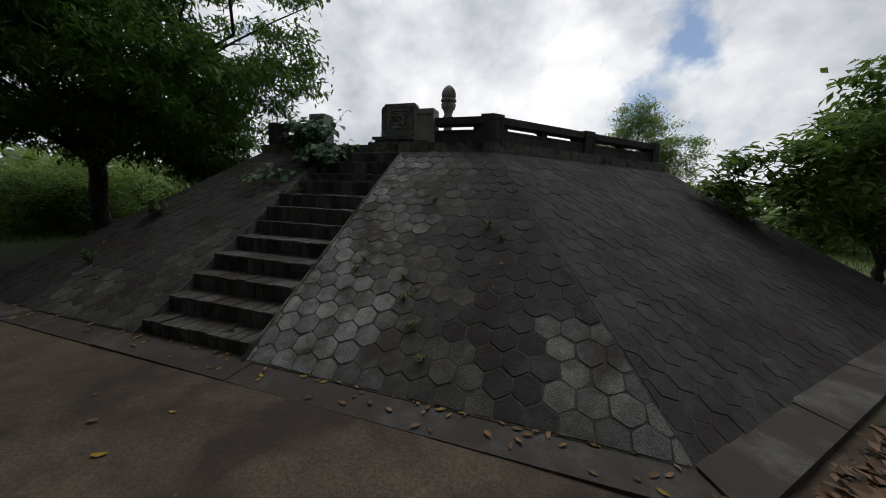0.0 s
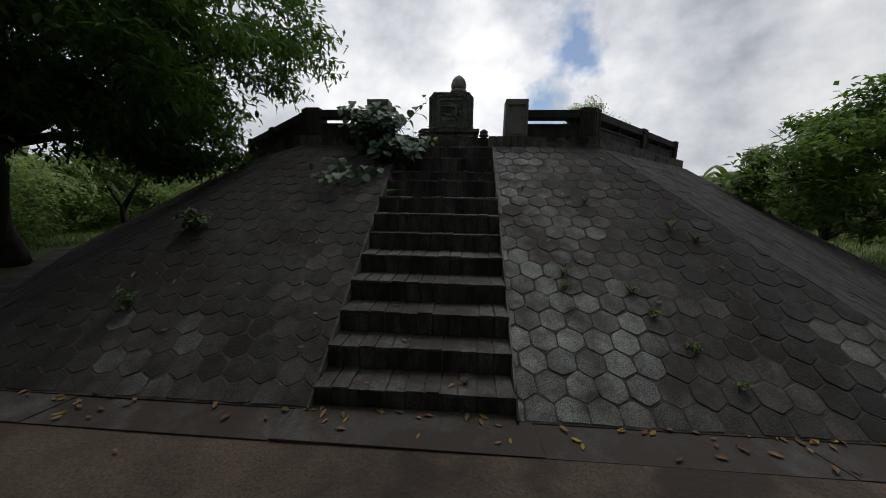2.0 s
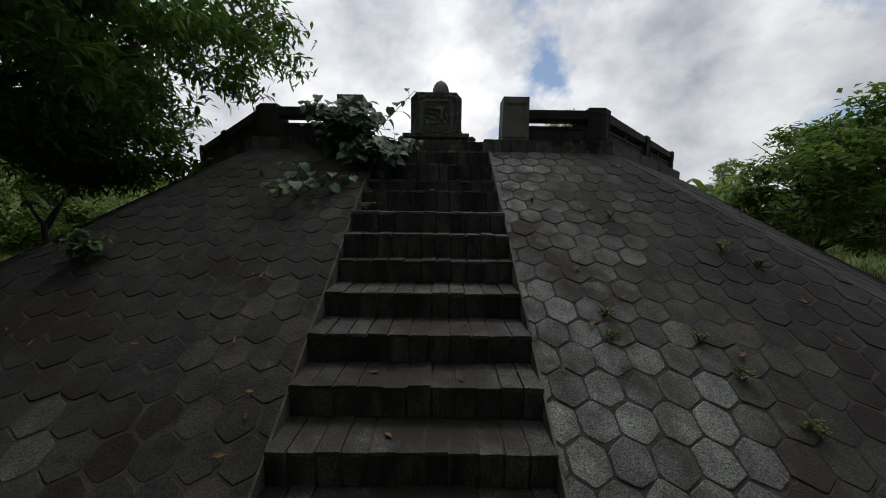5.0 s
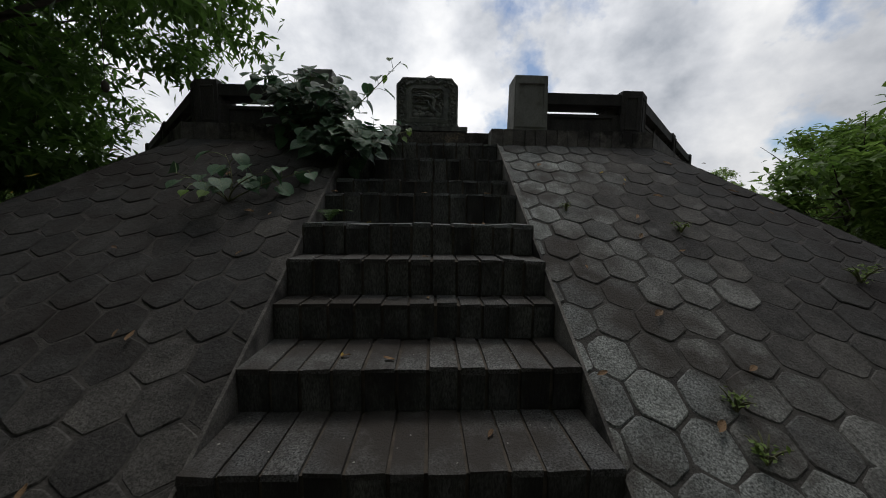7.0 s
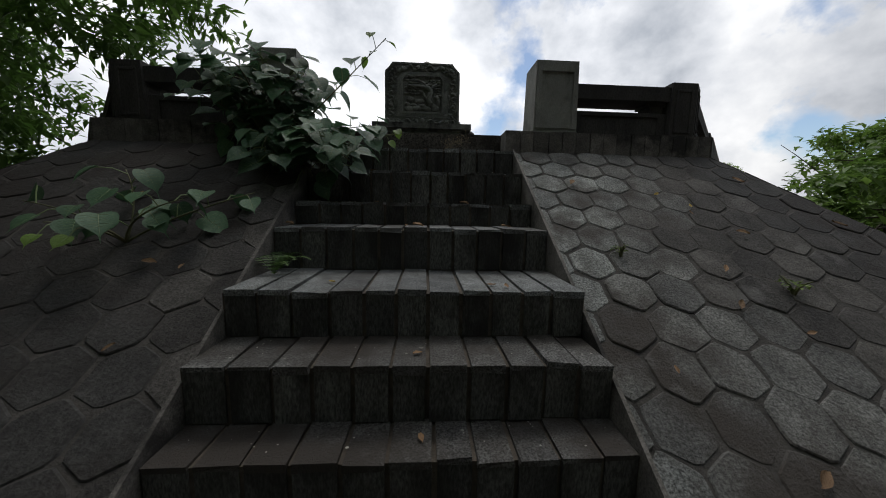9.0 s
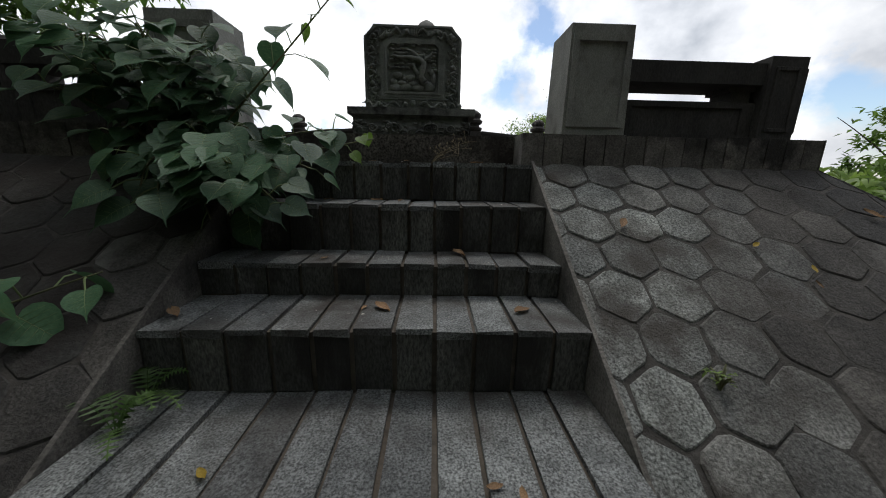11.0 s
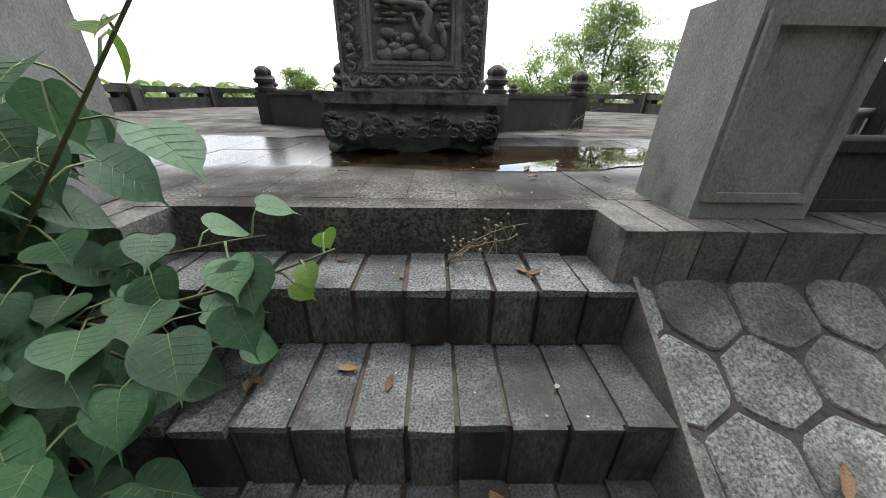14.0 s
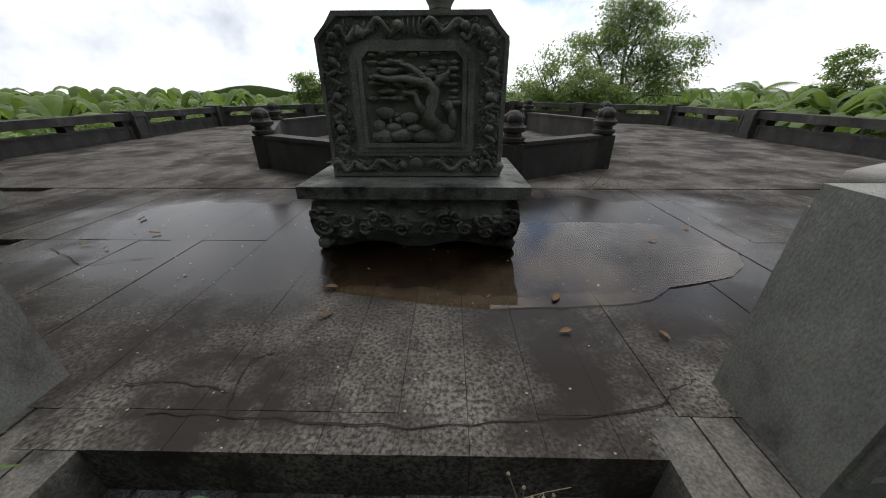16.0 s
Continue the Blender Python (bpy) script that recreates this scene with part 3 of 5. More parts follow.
# ---- platform tiles ----
def tiles():
    rnd = random.Random(21)
    y = LIP_Y
    row = 0
    while y < 5.34:
        d = 0.10 if row == 0 else 0.98
        y1 = min(y + d, 5.345)
        wmax = half_at(3.40) + max(0, (y - 3.40)) - 0.02
        n = 24
        for c in range(-n, n):
            x0 = c * 0.166 + 0.05
            x1 = x0 + 0.166
            if row == 0 and not (-0.63 < x0 and x1 < 0.66):
                if abs(x0 + 0.083) > 0.75 and y < 3.36:
                    continue
            x0c, x1c = max(x0, -wmax), min(x1, wmax)
            if x1c - x0c < 0.02 or y1 - y < 0.02:
                continue
            yy0 = y if abs(x0 + 0.083) < 0.7 else max(y, 3.362)
            if y1 - yy0 < 0.02:
                continue
            bm = bmesh.new()
            add_box(bm, x0c + 0.0006, x1c - 0.0006, yy0 + (0 if row == 0 else 0.0006), y1 - 0.0006, PLAT - 0.04 if row else 2.12, PLAT + rnd.uniform(-0.0018, 0.0012))
            bevelled(bm, 0.002, 1)
            part("tile", bm, FLOOR, PLATFORM)
        y = y1
        row += 1


# ---- balustrade ----
def balustrade_post(label, w, d, h, mat_, panel=True):
    t = thing("balustrade_post", (0, 0, 0), label, "post", "balustrade posts")
    bm = box_bm(-w / 2, w / 2, 0, d, 0, h, 0.012, 0.008)
    shaft = part("shaft", bm, mat_, t)
    if panel:
        for y0, y1 in ((-0.008, 0.004), (d - 0.004, d + 0.008)):
            fr = bmesh.new()
            a, b = w * 0.36, w * 0.45
            add_box(fr, -b, -a, y0, y1, 0.05, h - 0.05)
            add_box(fr, a, b, y0, y1, 0.05, h - 0.05)
            add_box(fr, -a, a, y0, y1, h - 0.08, h - 0.05)
            add_box(fr, -a, a, y0, y1, 0.05, 0.075)
            part("panel_moulding", bevelled(fr, 0.003, 1), mat_, shaft)
    return t


def rail_section(length):
    t = thing("balustrade_rail", (0, 0, 0), "blackened concrete balustrade panel with an open slot under its rail", "balustrade", "balustrade rails")
    h = length / 2
    part("top_rail", box_bm(-h, h, 0.0, 0.24, 0.29, 0.395, 0.012), RAIL, t)
    bm = box_bm(-h, h, 0.035, 0.20, 0.0, 0.205, 0.008)
    lower = part("lower_panel", bm, RAIL, t)
    fr = bmesh.new()
    for y0, y1 in ((0.024, 0.038), (0.197, 0.211)):
        add_box(fr, -h, h, y0, y1, 0.175, 0.205)
        add_box(fr, -h, h, y0, y1, 0.0, 0.035)
        for s in (-1, 1):
            x0, x1 = sorted((s * h, s * (h - 0.07)))
            add_box(fr, x0, x1, y0, y1, 0.035, 0.175)
    part("panel_moulding", bevelled(fr, 0.003, 1), RAIL, lower)
    for x in ((-h + 0.07, 0, h - 0.07) if length > 1.2 else (h - 0.07,)):
        b2 = bmesh.new()
        add_box(b2, x - 0.055, x + 0.055, 0.05, 0.19, 0.205, 0.292)
        add_box(b2, x - 0.08, x + 0.08, 0.04, 0.20, 0.265, 0.292)
        part("rail_block", bevelled(b2, 0.006, 1), RAIL, t)
    return t


BAL_Y = 3.23


def corner_post():
    t = thing("corner_post", (0, 0, 0), "heavy blackened corner post with recessed panels", "post", "balustrade posts")
    a, d = 0.2, 0.30
    k = radians(22.5)
    # outline bent by 45 degrees at the corner; the corner is at the origin, one side runs along -x
    out = [(-a, 0), (0, 0), (a * math.cos(radians(45)), a * math.sin(radians(45))),
           (a * math.cos(radians(45)) - d * math.sin(radians(45)), a * math.sin(radians(45)) + d * math.cos(radians(45))), (-d * math.tan(k), d), (-a, d)]
    shaft = part("shaft", prism_bm(out, 0, 0.425, 0.012), RAIL, t)
    for turn, s in ((0, -1), (45, 1)):
        fr = bmesh.new()
        for x0, x1, z0, z1 in ((0.03, 0.05, 0.05, 0.375), (0.15, 0.17, 0.05, 0.375), (0.05, 0.15, 0.355, 0.375), (0.05, 0.15, 0.05, 0.07)):
            xa, xb = sorted((s * x0, s * x1))
            add_box(fr, xa, xb, -0.007, 0.004, z0, z1)
        bmesh.ops.rotate(fr, verts=fr.verts, matrix=Matrix.Rotation(radians(turn), 3, "Z"))
        part("panel_moulding", bevelled(fr, 0.003, 1), RAIL, shaft)
    return t


def balustrade():
    half = half_at(BAL_Y)
    pale = balustrade_post("pale weathered concrete post with a recessed panel beside the stairs", 0.335, 0.27, 0.535, POST)
    dark = balustrade_post("blackened concrete balustrade post", 0.26, 0.30, 0.42, RAIL)
    front = rail_section(half - 0.2 - 1.197)
    longer = (2 * half - 0.4 - 0.26) / 2
    side = rail_section(longer)
    corner = corner_post()
    used = set()

    def place(ob, m):
        if ob.name in used:
            copy_thing(ob, m)
        else:
            used.add(ob.name)
            ob.matrix_world = m

    for s in (-1, 1):
        place(pale, Matrix.Translation((s * 1.03, BAL_Y - 0.03, PLAT)))
        place(front, Matrix.Translation((s * (1.197 + half - 0.2) / 2, BAL_Y + 0.02, PLAT)))
    for k in range(8):
        m = side_matrix(k)
        place(corner, m @ Matrix.Translation((half, BAL_Y, PLAT)))
        if k:
            place(dark, m @ Matrix.Translation((0, BAL_Y, PLAT)))
            for s in (-1, 1):
                place(side, m @ Matrix.Translation((s * (0.13 + longer / 2), BAL_Y + 0.02, PLAT)))


balustrade()


# ---- carved stele on its plinth ----
SX, SYF = 0.01, 4.43


def stele():
    base = thing("stone_plinth", (SX, 4.24, PLAT), "dark carved stone plinth with scrolled feet, standing in a puddle", "plinth")
    base.scale = (1.07, 1.0, 1.0)
    w = 0.455
    # body: front outline with a scalloped lower edge, swelling outward below
    bm = bmesh.new()
    n = 40
    grid = []
    for j, (v, out, push) in enumerate(((0.235, 0.975, 0.03), (0.20, 0.99, 0.02), (0.15, 1.0, 0.0), (0.09, 0.985, 0.01), (0.045, 0.95, 0.035), (0.0, 0.93, 0.05))):
        row = []
        for i in range(n + 1):
            u = -1 + 2 * i / n
            arch = max(0.0, math.sin(math.pi * min(1, abs(abs(u) - 0.46) / 0.34) * 0.5 + math.pi / 2)) if abs(abs(u) - 0.46) < 0.34 else 0.0
            lift = 0.03 * arch
            z = max(v, lift * (1 - v / 0.235)) if v < 0.12 else v
            row.append((u * w * out, push, z))
        grid.append(row)
    fr = [[bm.verts.new(p) for p in r] for r in grid]
    bk = [[bm.verts.new((p[0], 0.68 - p[1], p[2])) for p in r] for r in grid]
    for a, b in zip(range(5), range(1, 6)):
        for i in range(n):
            bm.faces.new((fr[a][i], fr[b][i], fr[b][i + 1], fr[a][i + 1]))
            bm.faces.new((bk[a][i + 1], bk[b][i + 1], bk[b][i], bk[a][i]))
        bm.faces.new((fr[a][0], bk[a][0], bk[b][0], fr[b][0]))
        bm.faces.new((fr[a][n], fr[b][n], bk[b][n], bk[a][n]))
    for i in range(n):
        bm.faces.new((fr[0][i], fr[0][i + 1], bk[0][i + 1], bk[0][i]))
        bm.faces.new((fr[5][i + 1], fr[5][i], bk[5][i], bk[5][i + 1]))
    body = part("body", bm, PLINTH, base, smooth=False)
    part("waist", box_bm(-0.435, 0.435, 0.03, 0.65, 0.232, 0.262, 0.006), PLINTH, base)
    part("top_slab", box_bm(-0.485, 0.485, -0.01, 0.69, 0.26, 0.315, 0.01), PLINTH, base, "black-streaked top slab")
    bag = Bag()
    rnd = random.Random(4)
    # fret scrolls and leafy coils on the front
    for s in (-1, 1):
        for cx, cz, r in ((0.40, 0.13, 0.045), (0.40, 0.06, 0.035), (0.30, 0.16, 0.04), (0.22, 0.12, 0.035), (0.13, 0.155, 0.04), (0.06, 0.11, 0.035), (0.31, 0.10, 0.03), (0.18, 0.175, 0.025), (0.425, 0.19, 0.025)):
            pts = []
            for i in range(14):
                a, q = i * 0.75 + cx * 9, r * (1 - i / 16)
                pts.append((s * (cx + q * math.cos(a)), -0.004 if cz > 0.07 else 0.02, cz + q * math.sin(a)))
            bag.tube(pts, [0.011 * (1 - i / 30) for i in range(14)], 5)
        for x0 in (0.10, 0.19, 0.27):
            sq = [(x0, 0.12), (x0 + 0.055, 0.12), (x0 + 0.055, 0.165), (x0 + 0.015, 0.165), (x0 + 0.015, 0.138), (x0 + 0.04, 0.138)]
            bag.tube([(s * x, -0.004, z) for x, z in sq], [0.006] * 6, 4)
        for i in range(26):
            x, z = rnd.uniform(0.03, 0.44), rnd.uniform(0.10, 0.215)
            bag.blob((s * x, 0.004, z), (rnd.uniform(0.012, 0.03), 0.012, rnd.uniform(0.006, 0.014)), 4, 6)
        bag.blob((s * 0.415, 0.03, 0.03), (0.035, 0.035, 0.03), 5, 8)
    tagged(part("scroll_carving", bag.mesh("scroll_carving", PLINTH, True), PLINTH, body), kind="stuff")

    st = thing("stone_stele", (SX, SYF, PLAT + 0.316), "greenish grey stone screen carved with a tree, birds and dragons", "stele")
    st.scale = (1.05, 1.0, 1.03)
    h, hw, c = 0.65, 0.388, 0.105
    out = [(-hw, 0), (hw, 0), (hw, h - c), (hw - 0.08, h), (-hw + 0.08, h), (-hw, h - c)]
    bm = bmesh.new()
    lo = [bm.verts.new((x, 0, z)) for x, z in out]
    hi = [bm.verts.new((x, 0.17, z)) for x, z in out]
    bm.faces.new(lo)
    bm.faces.new(hi[::-1])
    for i in range(6):
        bm.faces.new((lo[i], hi[i], hi[(i + 1) % 6], lo[(i + 1) % 6]))
    slab = part("slab", bevelled(bm, 0.008), STELE, st)

    # stepped frame round the picture
    def ring(x, z0, z1, cc, wd, y0, y1):
        o = [(-x, z0), (x, z0), (x, z1 - cc), (x - cc, z1), (-x + cc, z1), (-x, z1 - cc)]
        i_ = [(-x + wd, z0 + wd), (x - wd, z0 + wd), (x - wd, z1 - cc - wd * 0.4), (x - cc - wd * 0.4, z1 - wd), (-x + cc + wd * 0.4, z1 - wd), (-x + wd, z1 - cc - wd * 0.4)]
        b = bmesh.new()
        A = [b.verts.new((p[0], y0, p[1])) for p in o]
        B = [b.verts.new((p[0], y0, p[1])) for p in i_]
        C = [b.verts.new((p[0], y1, p[1])) for p in o]
        D = [b.verts.new((p[0], y1, p[1])) for p in i_]
        for k in range(6):
            j = (k + 1) % 6
            b.faces.new((A[k], A[j], B[j], B[k]))
            b.faces.new((A[k], C[k], C[j], A[j]))
            b.faces.new((B[k], B[j], D[j], D[k]))
            b.faces.new((C[k], D[k], D[j], C[j]))
        return bevelled(b, 0.003, 1)

    part("frame_moulding", ring(0.255, 0.115, 0.55, 0.055, 0.03, -0.016, 0.002), STELE, slab)
    part("frame_moulding", ring(0.222, 0.137, 0.528, 0.04, 0.018, -0.024, 0.002), STELE, slab)
    part("rim_moulding", ring(hw - 0.004, 0.004, h - 0.004, 0.088, 0.016, -0.012, 0.002), STELE, slab)
    part("sill_band", box_bm(-0.27, 0.27, -0.012, 0.002, 0.098, 0.116, 0.003), STELE, slab)
    # picture: rocks, tree, foliage pads, birds and deer
    pic = Bag()
    z0 = 0.165

    def limb(pts, r):
        pic.tube([(x, -0.024, z0 + z * 1.06) for x, z in pts], [q * 1.25 for q in r], 7)

    limb([(0.09, 0.06), (0.06, 0.10), (0.075, 0.15), (0.09, 0.19), (0.06, 0.22), (0.02, 0.225), (-0.04, 0.235), (-0.10, 0.23), (-0.16, 0.245)], [0.026, 0.022, 0.021, 0.018, 0.017, 0.014, 0.011, 0.009, 0.006])
    limb([(0.05, 0.11), (0.02, 0.14), (0.005, 0.18), (-0.04, 0.185)], [0.015, 0.012, 0.009, 0.006])
    limb([(0.06, 0.215), (0.03, 0.25), (-0.01, 0.275), (-0.05, 0.285)], [0.012, 0.01, 0.008, 0.005])
    limb([(0.08, 0.2), (0.12, 0.235), (0.15, 0.26)], [0.011, 0.009, 0.005])
    rnd = random.Random(9)
    for x in np.linspace(-0.17, 0.17, 9):
        for z in np.linspace(0.15, 0.335, 8):
            d = abs(x - 0.06)
            if d < 0.035 and z < 0.23 or (x < 0.02 and z < 0.165):
                continue
            if rnd.random() < 0.86:
                pic.blob((x + rnd.uniform(-0.012, 0.012), -0.006, z0 + z + rnd.uniform(-0.006, 0.006)), (rnd.uniform(0.019, 0.029), rnd.uniform(0.014, 0.024), rnd.uniform(0.008, 0.013)), 5, 9)
    for x, z, rx, rz in ((-0.14, 0.02, 0.05, 0.035), (-0.06, 0.025, 0.06, 0.03), (0.04, 0.02, 0.06, 0.03), (0.13, 0.03, 0.05, 0.04), (-0.155, 0.06, 0.03, 0.03), (0.165, 0.09, 0.02, 0.05), (0.10, 0.055, 0.04, 0.025), (0.0, 0.05, 0.04, 0.02), (-0.09, 0.055, 0.04, 0.02), (0.15, 0.14, 0.022, 0.03)):
        pic.blob((x, -0.006, z0 + z), (rx, 0.026, rz), 7, 12)
    for x, z, f in ((-0.125, 0.115, 1), (-0.02, 0.095, -1)):
        pic.blob((x, -0.014, z0 + z), (0.042, 0.016, 0.024), 6, 10)
        pic.blob((x + 0.05 * f, -0.014, z0 + z - 0.006), (0.016, 0.011, 0.012), 5, 8)
        for dx in (-0.025, 0.02):
            pic.tube([(x + dx, -0.012, z0 + z - 0.015), (x + dx * 1.1, -0.012, z0 + z - 0.05)], [0.006, 0.004], 5)
    for x, z in ((-0.10, 0.275), (0.07, 0.262), (0.12, 0.25)):
        pic.blob((x, -0.014, z0 + z), (0.034, 0.014, 0.014), 6, 10)
        pic.tube([(x + 0.02, -0.014, z0 + z), (x + 0.055, -0.012, z0 + z + 0.012), (x + 0.075, -0.01, z0 + z - 0.004)], [0.01, 0.006, 0.003], 5)
    part("picture_relief", pic.mesh("picture_relief", STELE, True), STELE, slab, "relief of an old tree with birds, deer and rocks")
    # border of dragons and cloud curls
    bd = Bag()

    def dragon(cx, cz, along, size, flip):
        pts, rad = [], []
        for i in range(16):
            u = i / 15
            a = size * (u - 0.5) * 2
            b_ = 0.022 * math.sin(u * 9.5) * flip
            x, z = (cx + b_, cz + a) if along == "z" else (cx + a, cz + b_)
            pts.append((x, -0.010 - 0.006 * math.sin(u * 14), z))
            rad.append(0.012 * (1 - 0.6 * abs(u - 0.4)))
        bd.tube(pts, rad, 6)
        hx, _, hz = pts[-1]
        bd.blob((hx, -0.016, hz), (0.021, 0.019, 0.019), 5, 8)
        for k in range(9):
            px, _, pz = pts[rnd.randrange(16)]
            a = rnd.uniform(0, 6.28)
            q = [(px + 0.012 * j * math.cos(a + 0.5 * j), -0.008, pz + 0.012 * j * math.sin(a + 0.5 * j)) for j in range(4)]
            bd.tube(q, [0.0085, 0.007, 0.0055, 0.003], 5)

    for s in (-1, 1):
        for i, z in enumerate((0.16, 0.29, 0.42)):
            dragon(s * 0.322, z, "z", 0.055, s if i % 2 else -s)
        dragon(s * 0.13, 0.597, "x", 0.08, s)
        dragon(s * 0.25, 0.572, "x", 0.05, -s)
        dragon(s * 0.31, 0.53, "z", 0.03, s)
        dragon(s * 0.16, 0.055, "x", 0.10, s)
        dragon(s * 0.32, 0.05, "x", 0.06, -s)
        for _ in range(150):
            u = rnd.random()
            x, z = (s * rnd.uniform(0.272, 0.37), rnd.uniform(0.03, 0.51)) if u < 0.6 else ((s * rnd.uniform(0.02, 0.3), rnd.uniform(0.565, 0.62)) if u < 0.8 else (s * rnd.uniform(0.05, 0.36), rnd.uniform(0.025, 0.09)))
            if z > 0.52 and abs(x) > 0.28:
                continue
            a = rnd.uniform(0, 6.28)
            q = [(x + 0.011 * math.cos(a + 0.9 * j) * (1 - j / 9), -0.007, z + 0.011 * math.sin(a + 0.9 * j) * (1 - j / 9)) for j in range(7)]
            bd.tube(q, [0.0062 - 0.0005 * j for j in range(7)], 4)
    bd.blob((0, -0.012, 0.065), (0.028, 0.016, 0.028), 7, 12)
    for k in range(5):
        a = radians(50 + 20 * k)
        bd.tube([(0.03 * math.cos(a), -0.01, 0.065 + 0.03 * math.sin(a)), (0.055 * math.cos(a), -0.008, 0.06 + 0.05 * math.sin(a))], [0.008, 0.002], 5)
    for k in range(4):
        bd.tube([((k - 1.5) * 0.018, -0.01, 0.57), ((k - 1.5) * 0.022, -0.012, 0.625)], [0.007, 0.002], 5)
    part("border_carving", bd.mesh("border_carving", STELE, True), STELE, slab, "band of dragons and cloud curls")


stele()


# ---- low walls with finials behind the stele, and the tall pillar ----
def finial_post(at, group="finial posts", h=0.31):
    t = thing("finial_post", at, "squat dark stone post topped by a carved lotus bud", "post", group)
    part("shaft", box_bm(-0.085, 0.085, -0.085, 0.085, 0, h, 0.008), WALL_DARK, t)
    fin = lathe_bm([(0.075, h), (0.10, h + 0.02), (0.105, h + 0.045), (0.075, h + 0.055), (0.07, h + 0.08), (0.10, h + 0.095), (0.108, h + 0.125), (0.085, h + 0.14), (0.075, h + 0.16)], 16)
    collar = part("collar", fin, WALL_DARK, t, smooth=False)
    bud = Bag()
    bud.blob((0, 0, h + 0.19), (0.075, 0.075, 0.06), 7, 12)
    for k in range(6):
        a = radians(60 * k)
        bud.blob((0.055 * math.cos(a), 0.055 * math.sin(a), h + 0.185), (0.035, 0.035, 0.04), 5, 8)
    part("lotus_bud", bud.mesh("lotus_bud", WALL_DARK, True), WALL_DARK, collar)
    return t


def enclosure():
    pts = [(0.68, 5.60), (1.65, 6.15), (2.4, 7.9), (1.7, 9.7)]
    first = finial_post((0.68, 5.60, PLAT))
    for s in (-1, 1):
        for i, (x, y) in enumerate(pts):
            if not (s == 1 and i == 0):
                copy_thing(first, pose(s * x, y, PLAT))
        for (xa, ya), (xb, yb) in zip(pts, pts[1:]):
            d = Vector((xb - xa, yb - ya, 0))
            L = d.length - 0.17
            ang = math.degrees(math.atan2(d.y, d.x))
            if s < 0:
                ang = 180 - ang
            t = thing("low_wall", (s * (xa + xb) / 2, (ya + yb) / 2, PLAT), "low dark rendered wall between two finial posts", "wall", "walls round the pillar", turn=ang)
            part("wall_body", box_bm(-L / 2, L / 2, -0.055, 0.055, 0, 0.29, 0.006), WALL_DARK, t)
            part("coping", box_bm(-L / 2, L / 2, -0.07, 0.07, 0.29, 0.32, 0.008), WALL_DARK, t, "flat stone coping")


enclosure()


def pillar():
    t = thing("stone_pillar", (0.05, 7.6, PLAT), "tall grey stone pillar ending in a carved lotus bud", "pillar")
    part("plinth_block", box_bm(-0.35, 0.35, -0.35, 0.35, 0, 0.30, 0.02), POST, t)
    part("shaft", lathe_bm([(0.17, 0.28), (0.155, 0.5), (0.15, 1.65), (0.15, 1.74)], 8), POST, t)
    part("band", lathe_bm([(0.17, 1.55), (0.18, 1.57), (0.18, 1.60), (0.17, 1.62)], 16), POST, t)
    capital = part("capital", lathe_bm([(0.16, 1.74), (0.17, 1.78), (0.21, 1.84), (0.25, 1.93), (0.265, 1.99), (0.22, 2.02), (0.24, 2.05), (0.275, 2.08), (0.275, 2.13), (0.23, 2.16)], 18), POST, t)
    petals = Bag()
    for k in range(10):
        a = radians(36 * k)
        petals.blob((0.21 * math.cos(a), 0.21 * math.sin(a), 1.93), (0.055, 0.055, 0.08), 5, 8)
    part("petals", petals.mesh("petals", POST, True), POST, capital)
    t.scale = (0.82, 0.82, 0.905)
    part("bud", lathe_bm([(0.23, 2.16), (0.255, 2.24), (0.25, 2.33), (0.21, 2.43), (0.14, 2.51), (0.05, 2.56), (0.01, 2.58)], 16), POST, t, smooth=True)


pillar()


def bench(at, turn):
    t = thing("stone_bench", at, "pale worn concrete bench with a rounded seat end", "bench", "benches on the platform", turn=turn)
    bm = bmesh.new()
    add_box(bm, 0, 0.95, -0.14, 0.14, 0.20, 0.275)
    bevelled(bm, 0.035, 3)
    part("seat", bm, STOOL, t, smooth=True)
    for x in (0.14, 0.80):
        bm = bmesh.new()
        v = [(x - 0.08, 0), (x + 0.04, 0), (x + 0.08, 0.21), (x - 0.02, 0.21)]
        a = [bm.verts.new((p[0], -0.11, p[1])) for p in v]
        b = [bm.verts.new((p[0], 0.11, p[1])) for p in v]
        bm.faces.new(a)
        bm.faces.new(b[::-1])
        for i in range(4):
            bm.faces.new((a[i], b[i], b[(i + 1) % 4], a[(i + 1) % 4]))
        part("leg", bevelled(bm, 0.008, 1), STOOL, t)


bench((2.5, 4.62, PLAT), 25)
bench((-2.78, 4.75, PLAT), 155)


# ---- puddle ----
def puddle():
    bm = bmesh.new()
    n = 72
    vs = []
    for i in range(n):
        a = 2 * math.pi * i / n
        rx, ry = 0.95, 0.42
        r = 1 + 0.16 * noise.noise((math.cos(a) * 1.6, math.sin(a) * 1.6, 7.0)) + 0.05 * noise.noise((math.cos(a) * 6, math.sin(a) * 6, 2.0))
        vs.append(bm.verts.new((0.58 + rx * r * math.cos(a), 4.22 + ry * r * math.sin(a) + 0.10 * math.cos(a), PLAT + 0.004)))
    bm.faces.new(vs)
    bmesh.ops.triangulate(bm, faces=bm.faces)
    ob = new("puddle", from_bm("puddle", bm, WATER))
    ob.visible_shadow = False
    tagged(ob, "shallow rain puddle mirroring the sky", "water", kind="structure")


puddle()


